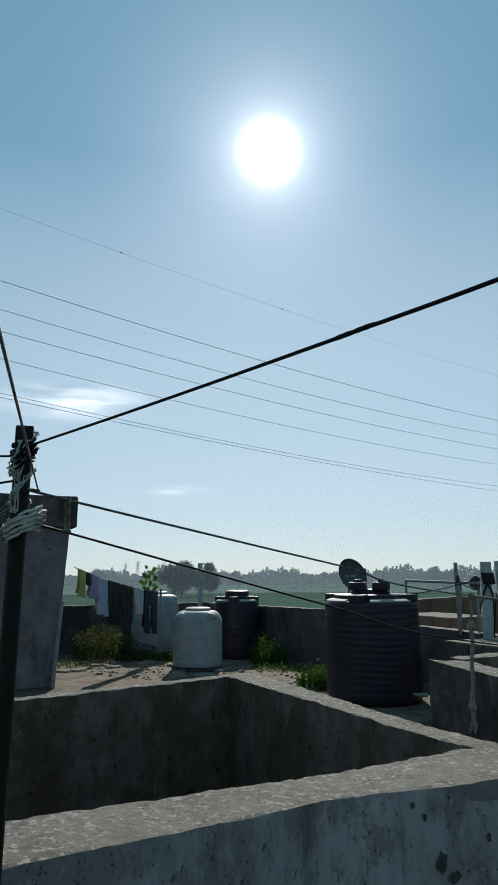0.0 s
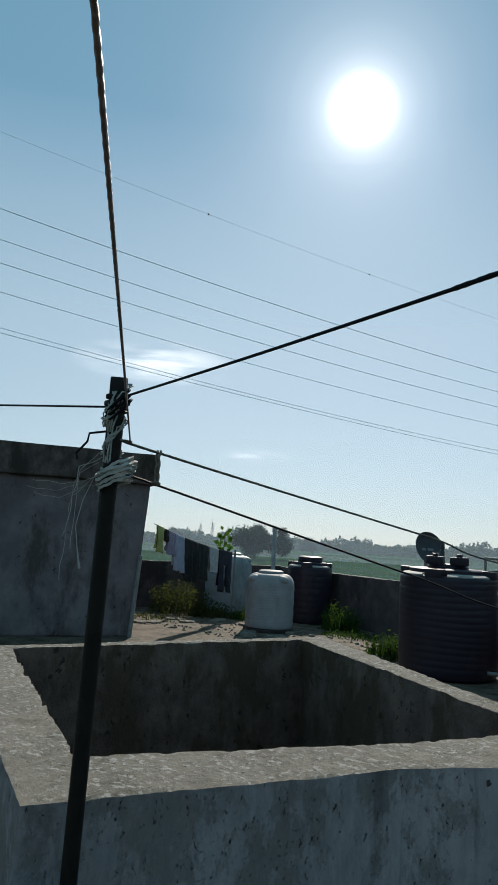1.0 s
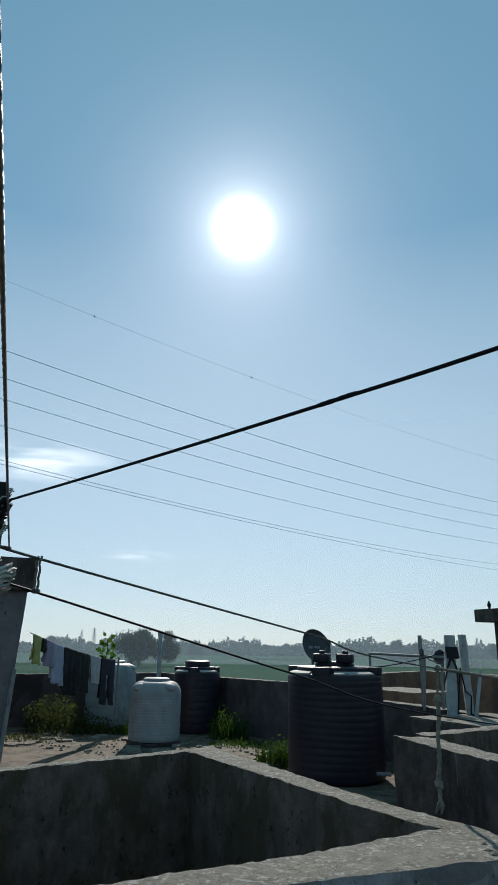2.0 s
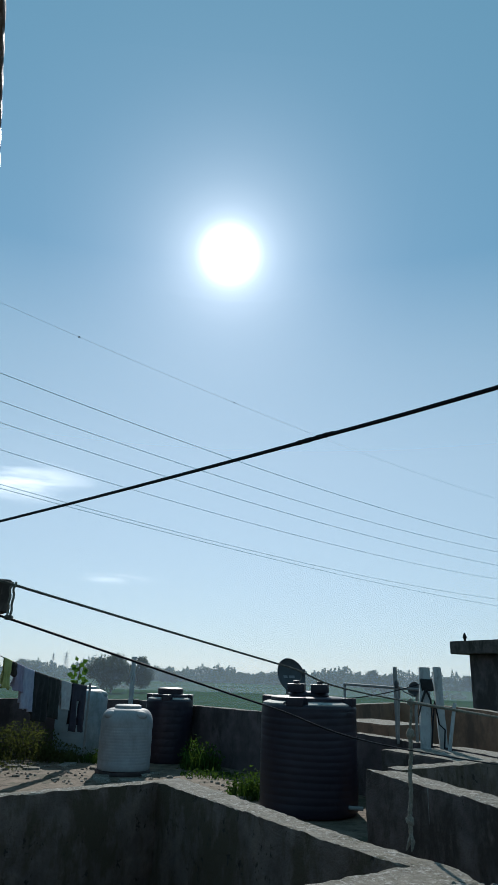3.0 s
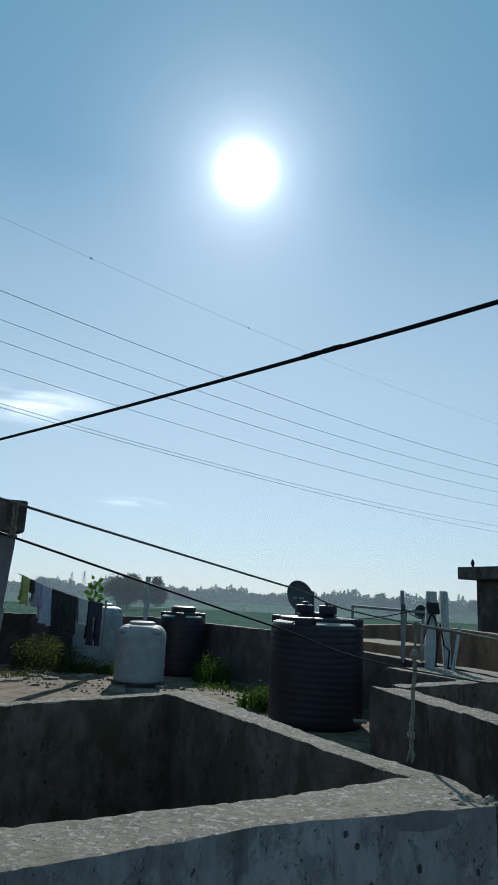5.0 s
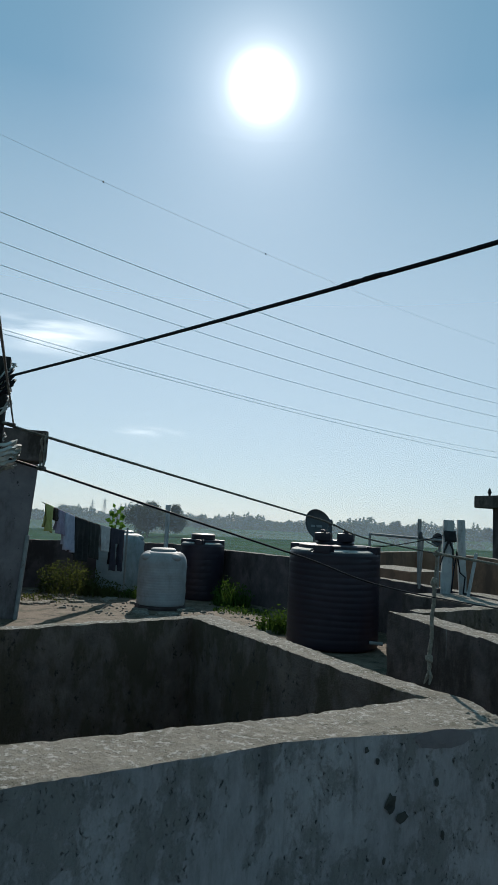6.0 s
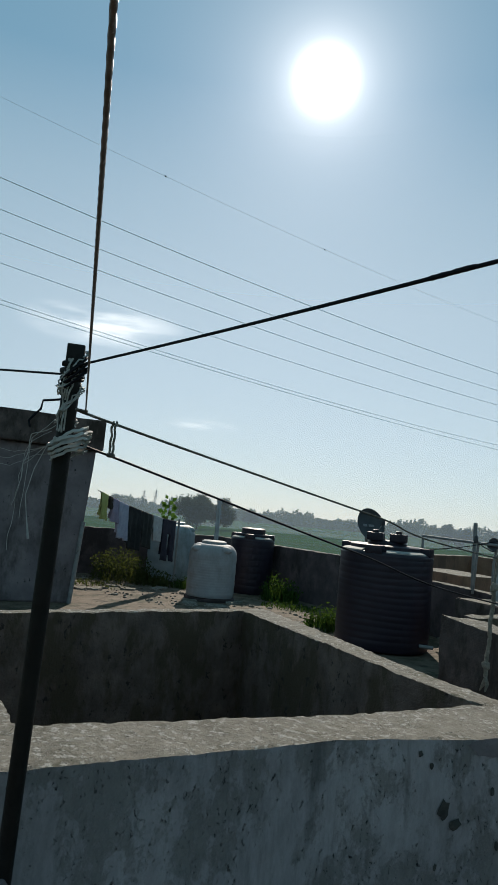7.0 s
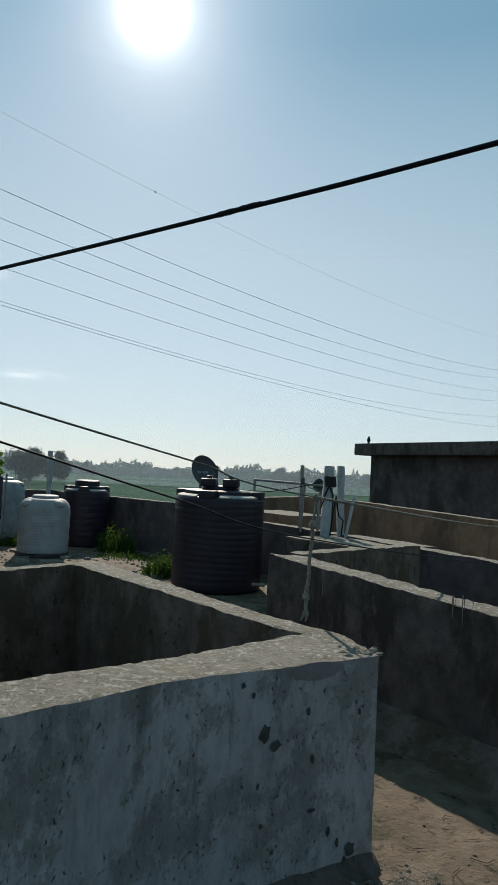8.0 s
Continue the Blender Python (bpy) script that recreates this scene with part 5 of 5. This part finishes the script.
for f, z0, z1, w in ((1.672, 0.87, 0.75, 0.006), (1.69, 0.86, 0.81, 0.003), (1.735, 0.88, 0.70, 0.005), (1.747, 0.86, 0.80, 0.004), (1.80, 0.87, 0.79, 0.003), (0.62, 0.86, 0.66, 0.005)):
    bm = bmesh.new()
    o = G + Vector((0.69, -0.72, 0)) * f
    rows = []
    for k in range(9):
        z = z0 + (z1 - z0) * k / 8
        ww = w * (1 - 0.75 * k / 8) * (1 + 0.9 * noise.noise(Vector((k * 0.8, f * 40, 2))))
        rows.append([bm.verts.new(o + Vector((-0.72, -0.69, 0)) * 0.012 + Vector((0.69, -0.72, 0)) * dx + Vector((0, 0, z))) for dx in (-ww, ww)])
    for a, c in zip(rows, rows[1:]):
        bm.faces.new((a[0], a[1], c[1], c[0]))
    part("lime_run", bm, LIME, second)


# broken sheets of screed lying on the far roof
def screed_sheet(x, y, w, seed):
    rng = random.Random(seed)
    n = 9
    bm = bmesh.new()
    ring = [(w * rng.uniform(0.6, 1.0) * math.cos(2 * math.pi * k / n), w * 0.7 * rng.uniform(0.6, 1.0) * math.sin(2 * math.pi * k / n)) for k in range(n)]
    lo = [bm.verts.new((px, py, -0.004)) for px, py in ring]
    hi = [bm.verts.new((px * 0.93, py * 0.93, 0.022 + rng.uniform(-0.006, 0.008))) for px, py in ring]
    bm.faces.new(lo)
    bm.faces.new(hi)
    for k in range(n):
        j = (k + 1) % n
        bm.faces.new((lo[k], lo[j], hi[j], hi[k]))
    ob = part("screed_piece", bm, COPING, smooth=False)
    ob.matrix_world = Matrix.Translation((x, y, 0.003)) @ Matrix.Rotation(rng.uniform(0, 6), 4, "Z")
    tagged(ob, "broken pale sheet of screed lying on the roof", "screed", "broken screed on the roof")


rng = random.Random(77)
for k in range(46):
    x, y = far_roof(rng)
    screed_sheet(x, y, rng.uniform(0.07, 0.24), 100 + k)


def twigs(name, place, spread, count, lo, hi, seed, label):
    rng = random.Random(seed)
    bm = bmesh.new()
    for k in range(count):
        p = Vector((rng.gauss(0, spread), rng.gauss(0, spread), 0.006 + 0.03 * rng.random() * (count > 40)))
        a, ln = rng.uniform(0, 6.28), rng.uniform(lo, hi)
        d = Vector((math.cos(a), math.sin(a), rng.uniform(-0.05, 0.3) * (count > 40)))
        bend = Vector((-d.y, d.x, 0)) * ln * rng.uniform(-0.3, 0.3)
        tube(bm, [p, p + d * ln * 0.5 + bend, p + d * ln], [0.0016, 0.0014, 0.0006], 5)
    ob = part(name, bm, BARK if count < 40 else ROPE, smooth=False)
    ob.location = place
    tagged(ob, label, "twigs", kind="stuff")


twigs("dry_twigs", (0.95, 2.85, 0.0), 0.26, 26, 0.04, 0.13, 5, "dry twigs scattered on the sunlit roof")
twigs("dry_grass", (0.66, 2.46, 0.01), 0.045, 120, 0.03, 0.09, 6, "small heap of dry grass at the wall corner")

# Small dark bump on the neighbour's slab, given only as a rough stub.
bm = bmesh.new()
lathe(bm, [(0.03, 0.0), (0.035, 0.05), (0.06, 0.10), (0.045, 0.16), (0.02, 0.23)], 10, wob=0.012)
stub = part("dark_stub", bm, IRON)
stub.location = Vector((1.45, 21.5, 2.62)) + Vector((0.64, -0.77, 0)) * 0.12 - Vector((0.77, 0.64, 0)) * 0.22
tagged(stub, "small dark stub standing on the roof slab", "iron stub")
